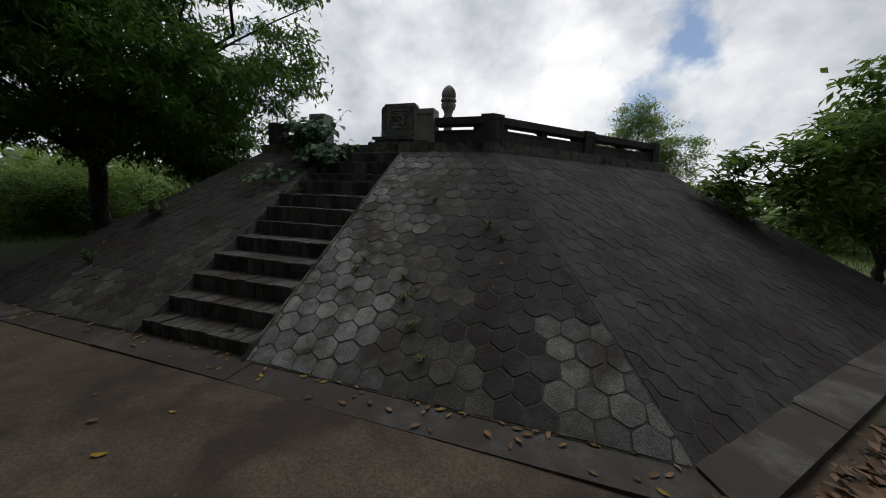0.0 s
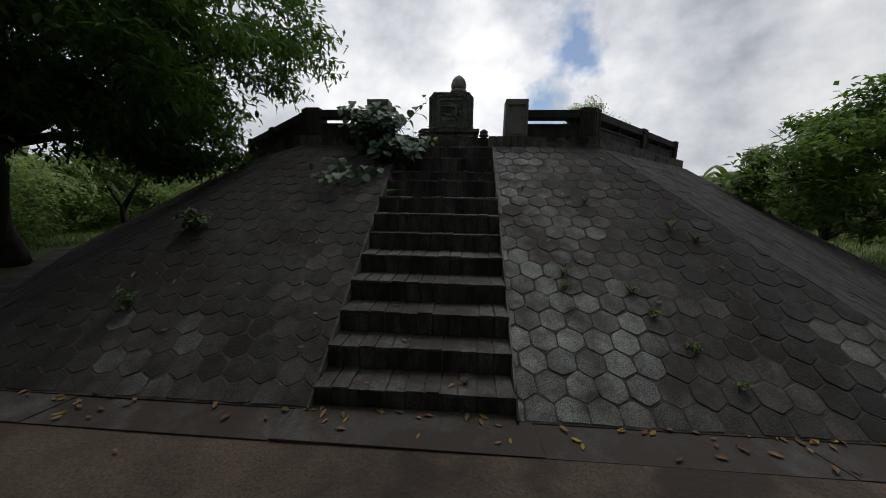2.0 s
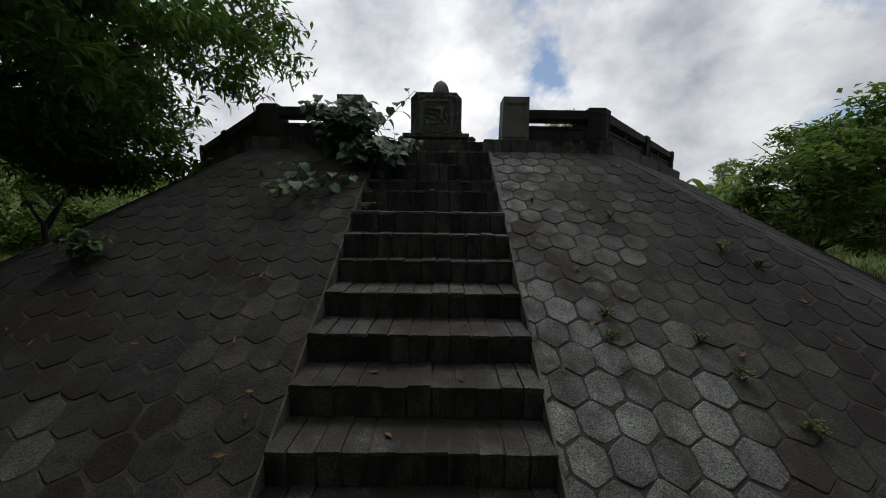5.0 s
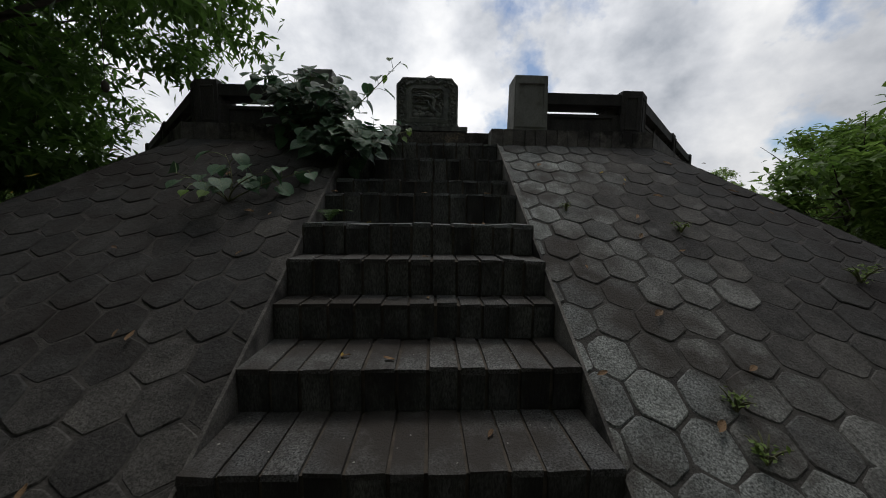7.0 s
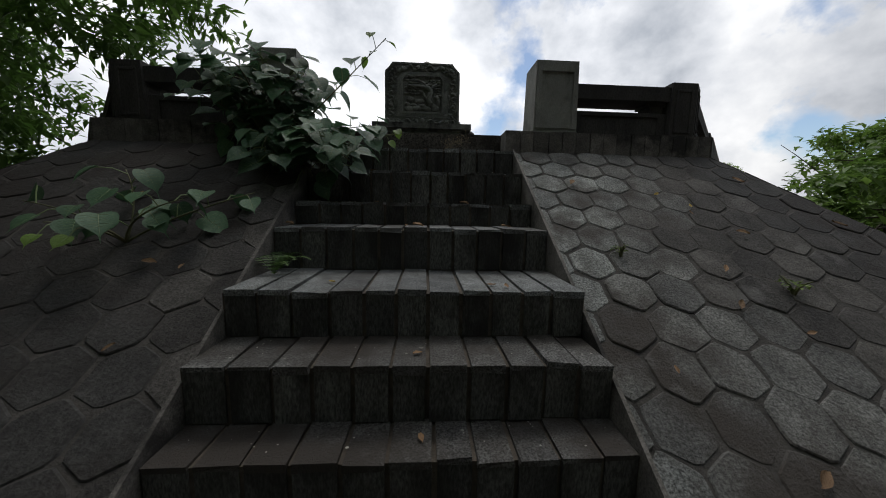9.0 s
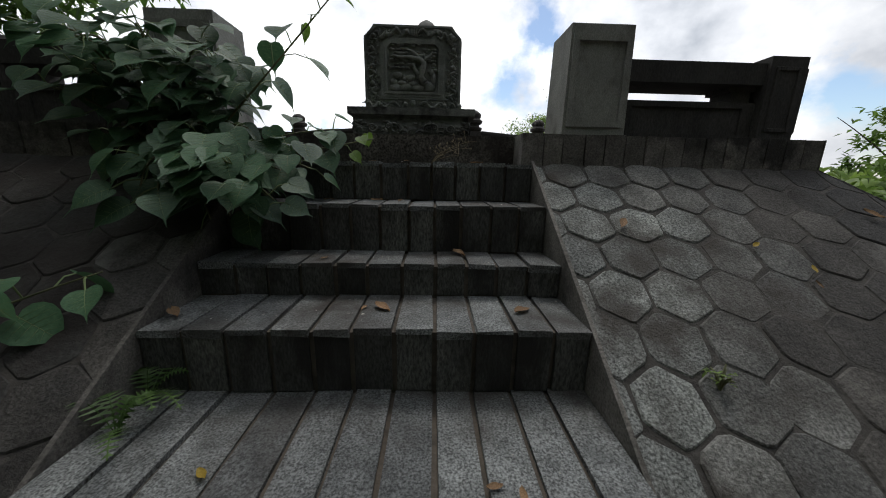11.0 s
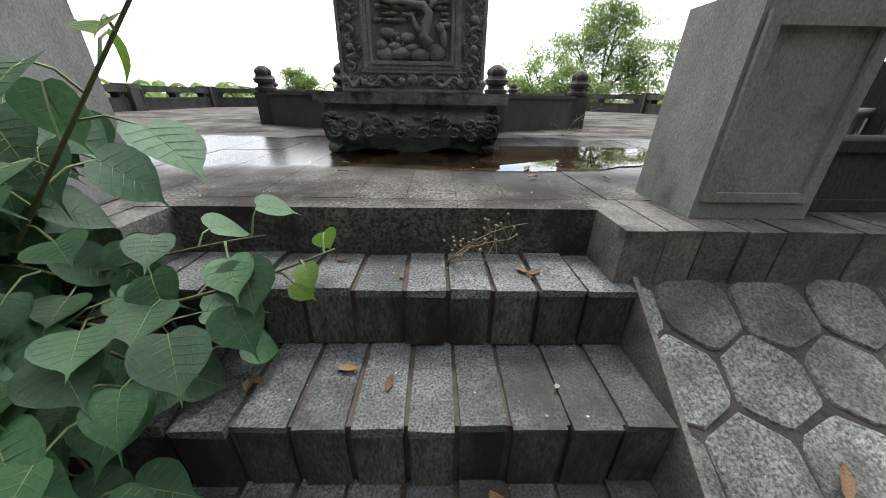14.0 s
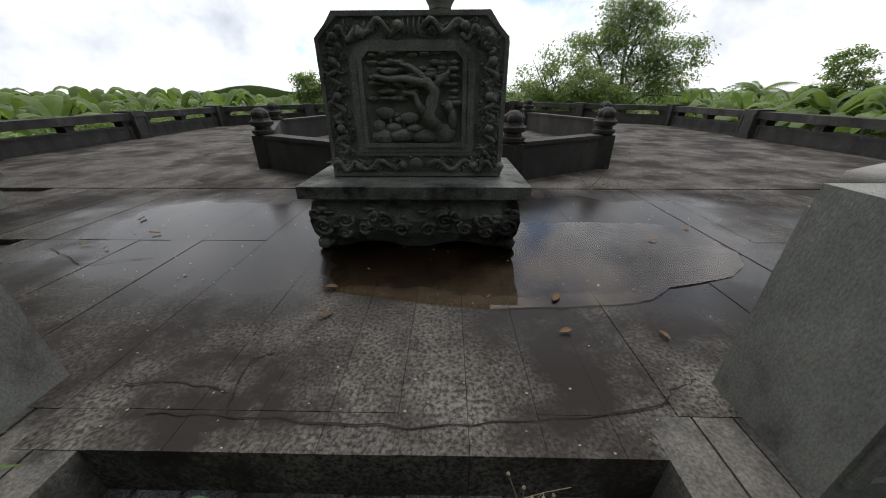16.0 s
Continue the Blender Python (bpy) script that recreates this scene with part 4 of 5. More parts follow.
# ---- plants ----
def leaf_cloud(centres, n, length, width, seed, droop=0.3, clump=0.22, clumps=60, hollow=0.35):
    """Many small folded leaves in clumps inside ellipsoids: (centre, radii, share)."""
    rs = np.random.RandomState(seed)
    total = sum(c[2] for c in centres)
    V, F = [], []
    for c, r, share in centres:
        k = max(2, int(clumps * share / total))
        d = rs.normal(size=(k, 3))
        d /= np.linalg.norm(d, axis=1)[:, None]
        cc = np.array(c) + d * (hollow + (1 - hollow) * rs.rand(k, 1) ** 0.5) * np.array(r)
        m = int(n * share / total)
        pick = rs.randint(0, k, m)
        pos = cc[pick] + rs.normal(size=(m, 3)) * clump * np.array((1, 1, 0.6))
        V.append(pos)
    P = np.concatenate(V)
    m = len(P)
    yaw = rs.rand(m) * 6.283
    dip = rs.normal(-droop, 0.45, m)
    ax = np.stack([np.cos(yaw) * np.cos(dip), np.sin(yaw) * np.cos(dip), np.sin(dip)], 1)
    side = np.stack([-np.sin(yaw), np.cos(yaw), rs.normal(0, 0.35, m)], 1)
    side /= np.linalg.norm(side, axis=1)[:, None]
    up = np.cross(ax, side)
    L = (length * (0.7 + 0.6 * rs.rand(m)))[:, None]
    W = (width * (0.7 + 0.6 * rs.rand(m)))[:, None]
    a, b = P, P + ax * L
    q = P + ax * L * 0.45
    v = np.stack([a, q + side * W / 2 + up * W * 0.18, b - up * L * 0.06, q - side * W / 2 + up * W * 0.18], 1).reshape(-1, 3)
    i = np.arange(m)[:, None] * 4
    f = np.concatenate([i + np.array([[0, 1, 2]]), i + np.array([[0, 2, 3]])], 0)
    return v, f


def cloud_mesh(name, v, f, material):
    me = bpy.data.meshes.new(name)
    me.vertices.add(len(v))
    me.vertices.foreach_set("co", v.astype(np.float32).ravel())
    me.loops.add(f.size)
    me.loops.foreach_set("vertex_index", f.astype(np.int32).ravel())
    me.polygons.add(len(f))
    me.polygons.foreach_set("loop_start", np.arange(0, f.size, 3, dtype=np.int32))
    me.polygons.foreach_set("loop_total", np.full(len(f), 3, dtype=np.int32))
    me.update(calc_edges=True)
    me.materials.append(material)
    return me


def tree(name, base, label, trunk_r, fork, clusters, n, length, width, leaf, seed, category="tree", group="", clump=0.22, clumps=60, lean=(0, 0), droop=0.3, twigs=2):
    """A tapered trunk, a limb to every cluster of the crown with twigs on it, and a crown of clumped leaves. Clusters are relative to the base."""
    t = thing(name, base, label, category, group)
    rnd = random.Random(seed)
    bag = Bag()
    top = Vector((lean[0], lean[1], fork))
    pts = [Vector((lean[0] * u * u + rnd.uniform(-1, 1) * trunk_r * 0.5 * (u > 0), lean[1] * u * u, -0.1 + (fork + 0.1) * u)) for u in (0, 0.12, 0.3, 0.5, 0.75, 1)]
    bag.tube(pts, [trunk_r * k for k in (1.5, 1.1, 1.0, 0.95, 0.88, 0.8)], 10)
    for c, r, share in clusters:
        c = Vector(c)
        start = pts[4] + (pts[5] - pts[4]) * rnd.uniform(0.1, 1)
        mid = (start + c) / 2 + Vector((rnd.uniform(-0.3, 0.3), rnd.uniform(-0.3, 0.3), 0.12 * (c - start).length))
        q = curve_points(start, mid, c, 7)
        bag.tube(q, [trunk_r * 0.55 * (1 - 0.13 * i) for i in range(7)], 7)
        for _ in range(4 * twigs):
            a = q[rnd.randrange(3, 7)]
            b = c + Vector([rnd.uniform(-0.85, 0.85) * r[k] for k in range(3)])
            w = curve_points(a, (a + b) / 2 + Vector((0, 0, rnd.uniform(-0.1, 0.25) * r[2])), b, 5)
            bag.tube(w, [trunk_r * 0.18 * (1 - 0.2 * i) + 0.003 for i in range(5)], 5)
    part("trunk", bag.mesh("trunk", BARK, True), BARK, t)
    v, f = leaf_cloud(clusters, n, length, width, seed, droop, clump, clumps)
    part("crown", cloud_mesh("crown", v, f, leaf), leaf, t)
    return t


big = tree("broadleaf_tree", (-8.3, 3.6, 0), "large dark tree whose crown hangs over the mound", 0.2, 2.3,
           [((3.9, -0.1, 3.25), (1.9, 2.0, 1.3), 1.3), ((1.2, 0, 4.1), (3.0, 3.0, 2.0), 3.6), ((4.3, 0.6, 4.9), (2.1, 2.2, 1.5), 1.2), ((-1.6, -1.0, 4.0), (3.0, 3.0, 1.9), 3.0),
            ((2.2, -2.8, 4.6), (2.8, 2.2, 1.8), 1.5), ((0.8, 2.2, 3.7), (2.4, 2.0, 1.4), 1.2), ((2.9, 1.0, 2.4), (1.3, 1.3, 0.65), 0.5), ((0.5, -0.5, 6.2), (3.5, 3.0, 1.6), 1.4), ((-2.5, -3.5, 4.4), (3, 3, 2), 1.2)],
           84000, 0.17, 0.06, TREE_LEAF, 2, clump=0.2, clumps=560, droop=0.5)
tree("broadleaf_tree", (-9.5, 6.8, 0), "slender forked tree with a thin crown beside the large one", 0.07, 1.0,
     [((0.5, 0.2, 2.0), (0.9, 0.9, 0.8), 1), ((-0.6, 0.1, 2.4), (1.0, 0.9, 0.8), 1), ((1.3, 0.5, 2.5), (0.8, 0.8, 0.6), 1)], 5000, 0.12, 0.045, BUSH_LEAF, 5, clump=0.2, clumps=60)
tree("citrus_tree", (9.9, 7.4, 0), "low spreading fruit tree with glossy leaves leaning over the slope", 0.09, 0.5,
     [((-3.3, -2.5, 1.85), (0.9, 0.8, 0.65), 1), ((-2.4, -2.6, 2.75), (1.0, 0.9, 0.75), 1.2), ((-1.7, -0.9, 1.5), (0.9, 0.9, 0.7), 1), ((-0.9, -0.8, 2.8), (1.1, 1.0, 0.8), 1.3), ((0.5, -0.8, 2.9), (1.4, 1.2, 1.0), 1.6), ((0.4, 0.8, 3.0), (1.3, 1.2, 0.8), 1.2), ((-0.6, -1.6, 1.2), (0.9, 0.8, 0.6), 0.8), ((1.4, -1.6, 1.7), (1.2, 1.1, 1.1), 1.2)],
     17000, 0.17, 0.075, BUSH_LEAF, 7, clump=0.17, clumps=150, lean=(-0.1, -0.1), twigs=4)
tree("tall_tree", (7.6, 18.4, 0), "tall slender tree with an airy light green crown", 0.12, 2.6,
     [((-0.2, 0, 5.9), (1.1, 1.1, 1.0), 1.3), ((0.2, 0, 5.0), (1.6, 1.5, 1.1), 1.6), ((1.6, 0, 4.3), (1.3, 1.2, 0.9), 1.1), ((-1.4, 0.2, 4.6), (1.2, 1.1, 0.9), 1.0), ((-0.2, 0, 3.2), (2.0, 1.5, 1.0), 1.4), ((2.0, 0.3, 3.2), (1.1, 1.0, 0.7), 0.8)],
     19000, 0.14, 0.062, BRIGHT_LEAF, 8, clump=0.2, clumps=240)
tree("leafy_tree", (4.2, 16.5, 0), "dense mid-height tree behind the balustrade", 0.11, 1.6,
     [((0, 0, 3.4), (1.5, 1.3, 1.0), 1), ((1.2, 0.3, 2.8), (1.3, 1.2, 0.9), 1), ((2.1, 0.6, 2.6), (1.2, 1.1, 1.0), 1), ((-1.0, 0, 2.5), (1.1, 1.0, 0.8), 0.8)], 14000, 0.14, 0.062, BRIGHT_LEAF, 9, clump=0.2, clumps=170)
tree("leafy_tree", (-7.6, 22.5, 0), "small rounded tree behind the banana plants", 0.1, 2.0,
     [((0, 0, 3.2), (1.0, 1.0, 0.75), 1), ((0.5, 0, 2.4), (0.9, 0.9, 0.6), 0.8)], 6000, 0.15, 0.08, BRIGHT_LEAF, 10, clump=0.18, clumps=60)
tree("airy_tree", (19.2, 20.5, 0), "sparse young tree with open branches", 0.08, 1.8,
     [((0, 0, 4.0), (1.0, 1.0, 0.8), 1), ((0.9, 0, 3.0), (1.1, 1.0, 0.7), 1), ((-0.9, 0, 2.8), (0.9, 0.9, 0.7), 0.9)], 4200, 0.18, 0.09, BRIGHT_LEAF, 11, clump=0.16, clumps=70)
# unseen copies, added out of view only to shade the path and stair fronts
for i, (x, y, sc) in enumerate(((3.6, -7.6, 1.25), (-3.6, -6.4, 1.2), (-8.0, -3.8, 1.0), (13, -7, 1.1), (0.5, -17, 1.6), (9, -15, 1.5))):
    c = copy_thing(big, pose(x, y, 0, 0, 0, 70 * i + 30) @ Matrix.Scale(sc, 4))
    c.matrix_basis = pose(x, y, 0, 0, 0, 70 * i + 30) @ Matrix.Scale(sc, 4)
    tagged(c, "large unseen tree added behind the view to block sky light", "tree", "shade trees")


def shrub(name, base, size, n, leaf, seed, label, length=0.13, width=0.055):
    rnd = random.Random(seed)
    cl = [((rnd.uniform(-0.6, 0.6) * size, rnd.uniform(-0.6, 0.6) * size, size * rnd.uniform(0.35, 0.8)), (size * 0.55, size * 0.55, size * 0.4), 1) for _ in range(5)]
    return tree(name, base, label, 0.03, 0.2 * size, cl, n, length, width, leaf, seed, "shrub", "shrubs round the mound", clump=0.13 * size, clumps=60, twigs=1)


shrub_a = shrub("shrub", (-13, 9, 0), 1.5, 4200, BUSH_LEAF, 31, "leafy green shrub in rough grass")
shrub_b = shrub("shrub", (-11, 13, 0), 1.7, 5500, BRIGHT_LEAF, 32, "light green shrub in rough grass")
rnd = random.Random(77)
for i in range(52):
    a = rnd.uniform(0, 1)
    side = i % 3 if i < 34 else 0
    if side == 0:
        p = (rnd.uniform(-22, -10.5), rnd.uniform(3, 20))
    elif side == 1:
        p = (rnd.uniform(11.5, 24), rnd.uniform(8, 22))
    else:
        p = (rnd.uniform(-26, 28), rnd.uniform(24, 33))
    s = rnd.uniform(0.75, 1.3)
    c = copy_thing(shrub_a if i % 2 else shrub_b, pose(p[0], p[1], 0))
    c.matrix_basis = pose(p[0], p[1], 0, 0, 0, rnd.uniform(0, 360)) @ Matrix.Scale(s, 4)


def banana():
    t = thing("banana_plant", (-17, 27, 0), "banana plant with broad light green leaves", "banana plant", "banana plants")
    bag = Bag()
    bag.tube([(0, 0, -0.1), (0.02, 0, 0.7), (0, 0.03, 1.5)], [0.13, 0.11, 0.07], 9)
    part("stem", bag.mesh("stem", FICUS_STEM, True), FICUS_STEM, t)
    rnd = random.Random(6)
    for k in range(8):
        yaw = 2.4 * k + rnd.uniform(-0.3, 0.3)
        L, w = rnd.uniform(1.3, 1.8), rnd.uniform(0.19, 0.27)
        rise = rnd.uniform(0.55, 1.35)
        vs, fs = [], []
        for i in range(9):
            u = i / 8
            r = L * (u * 0.85)
            z = 1.45 + rise * math.sin(u * 2.0) - 0.75 * u * u
            ww = w * math.sin(math.pi * min(1, 0.08 + 0.92 * u)) ** 0.6 * (0 if i == 0 else 1) + 0.015
            for s, dz in ((-1, -0.35 * ww), (0, 0), (1, -0.35 * ww)):
                rag = rnd.uniform(0.75, 1.05)
                vs.append((math.cos(yaw) * r - math.sin(yaw) * ww * s * rag, math.sin(yaw) * r + math.cos(yaw) * ww * s * rag, z + dz))
        for i in range(8):
            for j in range(2):
                a = i * 3 + j
                fs.append((a, a + 1, a + 4, a + 3))
        part("leaf", mesh_of("leaf", vs, fs, BANANA_LEAF, True), BANANA_LEAF, t)
    return t


ban = banana()
rnd = random.Random(13)
for i in range(118):
    if i < 44:
        p = (rnd.uniform(-26, -4), rnd.uniform(20.5, 27))
    elif i < 66:
        p = (rnd.uniform(10.5, 27), rnd.uniform(18.5, 27))
    elif i < 84:
        p = (rnd.uniform(-22, -13), rnd.uniform(6, 20))
    elif i < 104:
        p = (rnd.uniform(12.5, 22), rnd.uniform(8, 19))
    else:
        p = (rnd.uniform(-20, -12), rnd.uniform(5, 15))
    c = copy_thing(ban, pose(*p, 0))
    c.matrix_basis = pose(*p, 0, 0, 0, rnd.uniform(0, 360)) @ Matrix.Scale(rnd.uniform(0.95, 1.4), 4)


def palm(base, h, seed):
    t = thing("coconut_palm", base, "coconut palm with drooping feathered fronds", "palm", "palms in the distance")
    rnd = random.Random(seed)
    bag = Bag()
    bag.tube([(0, 0, -0.2), (0.1, 0, h * 0.5), (0.0, 0, h)], [0.22, 0.15, 0.12], 8)
    part("trunk", bag.mesh("trunk", BARK, True), BARK, t)
    for k in range(15):
        yaw, el, L = 2.4 * k, rnd.uniform(-0.1, 1.1), rnd.uniform(2.0, 2.7)
        fb = Bag()
        prev = None
        for i in range(11):
            u = i / 10
            r = L * u * math.cos(el * (1 - 0.4 * u))
            z = h + L * (math.sin(el) * u - 0.55 * u * u)
            p = Vector((math.cos(yaw) * r, math.sin(yaw) * r, z))
            if prev is not None:
                sd = Vector((-math.sin(yaw), math.cos(yaw), 0))
                for s in (-1, 1):
                    for q in (0.25, 0.75):
                        a = prev.lerp(p, q)
                        ln = 0.55 * math.sin(math.pi * min(1, 0.15 + 0.8 * u)) + 0.1
                        tip = a + sd * s * ln * 0.8 + Vector((math.cos(yaw), math.sin(yaw), 0)) * 0.2 + Vector((0, 0, -ln * 0.55))
                        w = (p - prev).normalized() * 0.045
                        fb.add([a - w, a + w, tip], [(0, 1, 2)])
                fb.add([prev + Vector((0, 0, 0.02)), p + Vector((0, 0, 0.02)), p - Vector((0, 0, 0.02)), prev - Vector((0, 0, 0.02))], [(0, 1, 2, 3)])
            prev = p
        part("frond", fb.mesh("frond", BRIGHT_LEAF), BRIGHT_LEAF, t)
    return t


palm((23.8, 30.5, 0), 2.9, 1)
palm((27.2, 31, 0), 2.1, 2)
palm((20.5, 34, 0), 1.9, 3)


def far_woods():
    rs = np.random.RandomState(5)
    cl = []
    for i in range(150):
        a = math.pi * 2 * i / 150 + rs.uniform(-0.02, 0.02)
        d = rs.uniform(42, 70)
        hh = rs.uniform(0.8, 1.8)
        cl.append(((d * math.sin(a), 8 + d * math.cos(a), hh * 0.6), (2.6, 2.6, hh), 1))
    v, f = leaf_cloud(cl, 60000, 0.55, 0.3, 6, 0.3, 0.5, 900)
    ob = new("far_woods", cloud_mesh("far_woods", v, f, BRIGHT_LEAF))
    tagged(ob, "far belt of green scrub and trees", "woods", kind="stuff")
    hv, hf = [], []
    for i in range(41):
        a = radians(-38 + i * 0.55 - 1)
        d = 260
        top = 5.5 * math.exp(-((i - 18) / 9.0) ** 2) + 1.2 + 0.5 * noise.noise((i * 0.4, 0, 0))
        hv += [(d * math.sin(a), d * math.cos(a), -1), (d * math.sin(a), d * math.cos(a), top), (1.2 * d * math.sin(a), 1.2 * d * math.cos(a), top * 0.8)]
    for i in range(40):
        for j in range(2):
            hf.append((i * 3 + j, i * 3 + j + 1, i * 3 + j + 4, i * 3 + j + 3))
    ob = new("far_hill", mesh_of("far_hill", hv, hf, BUSH_LEAF, True))
    tagged(ob, "low wooded hill on the horizon", "hill", kind="structure")


far_woods()


def teal_shed():
    t = thing("garden_shed", (-29, 12, 0), "small shed with a teal sheet roof among trees", "shed")
    part("wall", box_bm(-2, 2, -1.5, 1.5, 0, 2.3, 0.02), APRON, t)
    bm = bmesh.new()
    vs = [bm.verts.new(p) for p in ((-2.4, -1.9, 2.3), (2.4, -1.9, 2.3), (2.4, 0, 3.2), (-2.4, 0, 3.2), (2.4, 1.9, 2.3), (-2.4, 1.9, 2.3))]
    bm.faces.new((vs[0], vs[1], vs[2], vs[3]))
    bm.faces.new((vs[3], vs[2], vs[4], vs[5]))
    bmesh.ops.solidify(bm, geom=bm.faces[:], thickness=0.06)
    part("roof", bm, TEAL, t, "teal sheet roof")


teal_shed()


# ---- sacred fig by the stairs: heart-shaped leaves on long stalks ----
def heart_leaf(name, material, curl, seed):
    rnd = random.Random(seed)
    half = [(0.0, 0.0), (-0.06, 0.16), (-0.02, 0.32), (0.12, 0.45), (0.30, 0.50), (0.48, 0.47), (0.64, 0.37), (0.77, 0.23), (0.86, 0.11), (0.95, 0.03), (1.18, 0.0)]
    vs, fs = [], []
    n = len(half)
    for u, w in half:
        z = -curl * u * u * 0.28
        um = max(0.0, u)
        vs += [(u, w + rnd.uniform(-0.01, 0.01), z + w * 0.22 - 0.05 * w * w), (um, 0, -curl * um * um * 0.28), (u, -w + rnd.uniform(-0.01, 0.01), z + w * 0.22 - 0.05 * w * w)]
    for i in range(n - 1):
        for j in range(2):
            a = i * 3 + j
            fs.append((a, a + 1, a + 4, a + 3))
    me = mesh_of(name, vs, fs, material, True)
    # pale midrib and side veins a hair above the blade
    bag = Bag()
    bag.tube([(u, 0, -curl * u * u * 0.28 + 0.004) for u in (0, 0.25, 0.5, 0.75, 1.0)], [0.011, 0.009, 0.007, 0.005, 0.002], 4)
    for u0 in (0.06, 0.2, 0.34, 0.48, 0.6):
        for s in (-1, 1):
            w = np.interp(u0 + 0.14, [h[0] for h in half[2:]], [h[1] for h in half[2:]]) * 0.86
            bag.tube([(u0, 0, -curl * u0 * u0 * 0.28 + 0.004), (u0 + 0.14, s * w, -curl * (u0 + 0.14) ** 2 * 0.28 + w * 0.215 + 0.004 - 0.05 * w * w)], [0.005, 0.002], 3)
    o = len(me.vertices)
    full = mesh_of(name, [tuple(v.co) for v in me.vertices] + [tuple(v) for v in bag.v], fs + [tuple(i + o for i in f) for f in bag.f], material, True)
    full.materials.append(FICUS_VEIN)
    for p in full.polygons:
        if p.index >= len(fs):
            p.material_index = 1
    return full


LEAVES = [heart_leaf("fig_leaf", FICUS_LEAF, c, i) for i, c in enumerate((0.2, 0.6, 1.0, 1.4))]
YOUNG = [heart_leaf("fig_leaf", FICUS_YOUNG, c, i + 9) for i, c in enumerate((0.4, 1.1))]


def fig_plant(base, stems, seed, label, size=0.15, step=0.075):
    """Stems are bent lines from the base; leaves on stalks go out round each of them, hanging by their own weight."""
    t = thing("fig_plant", base, label, "plant")
    rnd = random.Random(seed)
    stalks = Bag()
    for mid, tip, r, bare, young in stems:
        q = curve_points((0, 0, 0), mid, tip, 14)
        bag = Bag()
        bag.tube(q, [r * (1 - 0.05 * i) for i in range(14)], 6)
        part("stem", bag.mesh("stem", FICUS_STEM, True), FICUS_STEM, t)
        length = sum((b - a).length for a, b in zip(q, q[1:]))
        count = max(2, int(length * (1 - bare) / step))
        for k in range(count):
            u = bare + (1 - bare) * (k + 0.5) / count
            i = min(12, int(u * 13))
            p = q[i].lerp(q[i + 1], u * 13 - i)
            d = (q[i + 1] - q[i]).normalized()
            yaw = 2.4 * k + rnd.uniform(-0.5, 0.5)
            side = d.cross(Vector((0, 0, 1)))
            side = side.normalized() if side.length > 0.1 else Vector((1, 0, 0))
            up = side.cross(d)
            out = (side * math.cos(yaw) + up * math.sin(yaw) * 0.8 + d * 0.35 + Vector((0, -0.25, 0.25))).normalized()
            end = p + out * rnd.uniform(0.05, 0.11)
            stalks.tube([p, p.lerp(end, 0.5) + Vector((0, 0, 0.012)), end], [0.0028, 0.0024, 0.002], 4)
            last = u > 0.8 and young
            s = size * rnd.uniform(0.75, 1.2) * (0.55 if last else 1)
            ax = (Vector((out.x, out.y, 0)) * 0.75 + Vector((0.1, -0.25, -rnd.uniform(0.05, 0.65)))).normalized()
            lat = ax.cross(Vector((rnd.uniform(-0.2, 0.35), rnd.uniform(-0.9, -0.1), 1))).normalized()
            nrm = lat.cross(ax)
            ob = new("leaf", rnd.choice(YOUNG if last else LEAVES))
            ob.parent = t
            rot = Matrix((ax, -lat, -nrm)).transposed().to_4x4()
            if (rot.to_3x3() @ Vector((0, 0, 1))).z < 0:
                rot = Matrix((ax, lat, nrm)).transposed().to_4x4()
                if rot.to_3x3().determinant() < 0:
                    rot = Matrix((ax, -lat, nrm)).transposed().to_4x4()
            ob.matrix_local = Matrix.Translation(end) @ rot @ Matrix.Scale(s, 4)
    tagged(part("leaf_stalk_mass", stalks.mesh("leaf_stalk_mass", FICUS_VEIN), FICUS_VEIN, t), kind="stuff")
    return t


FB = Vector((-0.98, 3.02, 2.10))


def rel(x, y, z):
    return Vector((x, y, z)) - FB


def fig_stems():
    stems = [
        (rel(-0.6, 2.92, 2.4), rel(-0.2, 2.9, 2.80), 0.007, 0.3, True),
        (rel(-0.5, 2.86, 2.16), rel(-0.1, 3.08, 2.27), 0.008, 0.36, True),
        (rel(-0.5, 2.9, 2.2), rel(-0.33, 2.86, 2.12), 0.008, 0.3, False),
        (rel(-0.6, 2.98, 2.28), rel(-0.26, 3.07, 2.31), 0.006, 0.42, False),
    ]
    r = random.Random(41)
    for k in range(60):
        x = r.uniform(-1.5, -0.6)
        y = r.uniform(2.82, 3.14)
        z = r.uniform(2.1, 2.68) - 0.25 * max(0, x + 0.8)
        if k % 3 == 0:
            x, y, z = r.uniform(-0.85, -0.36), r.uniform(2.58, 2.85), r.uniform(1.92, 2.2)
        stems.append((rel((x - 0.98) / 2, (y + 3.0) / 2 - 0.03, max(z, 2.15) + r.uniform(0.0, 0.12)), rel(x, y, z), 0.008, 0.22, False))
    return stems


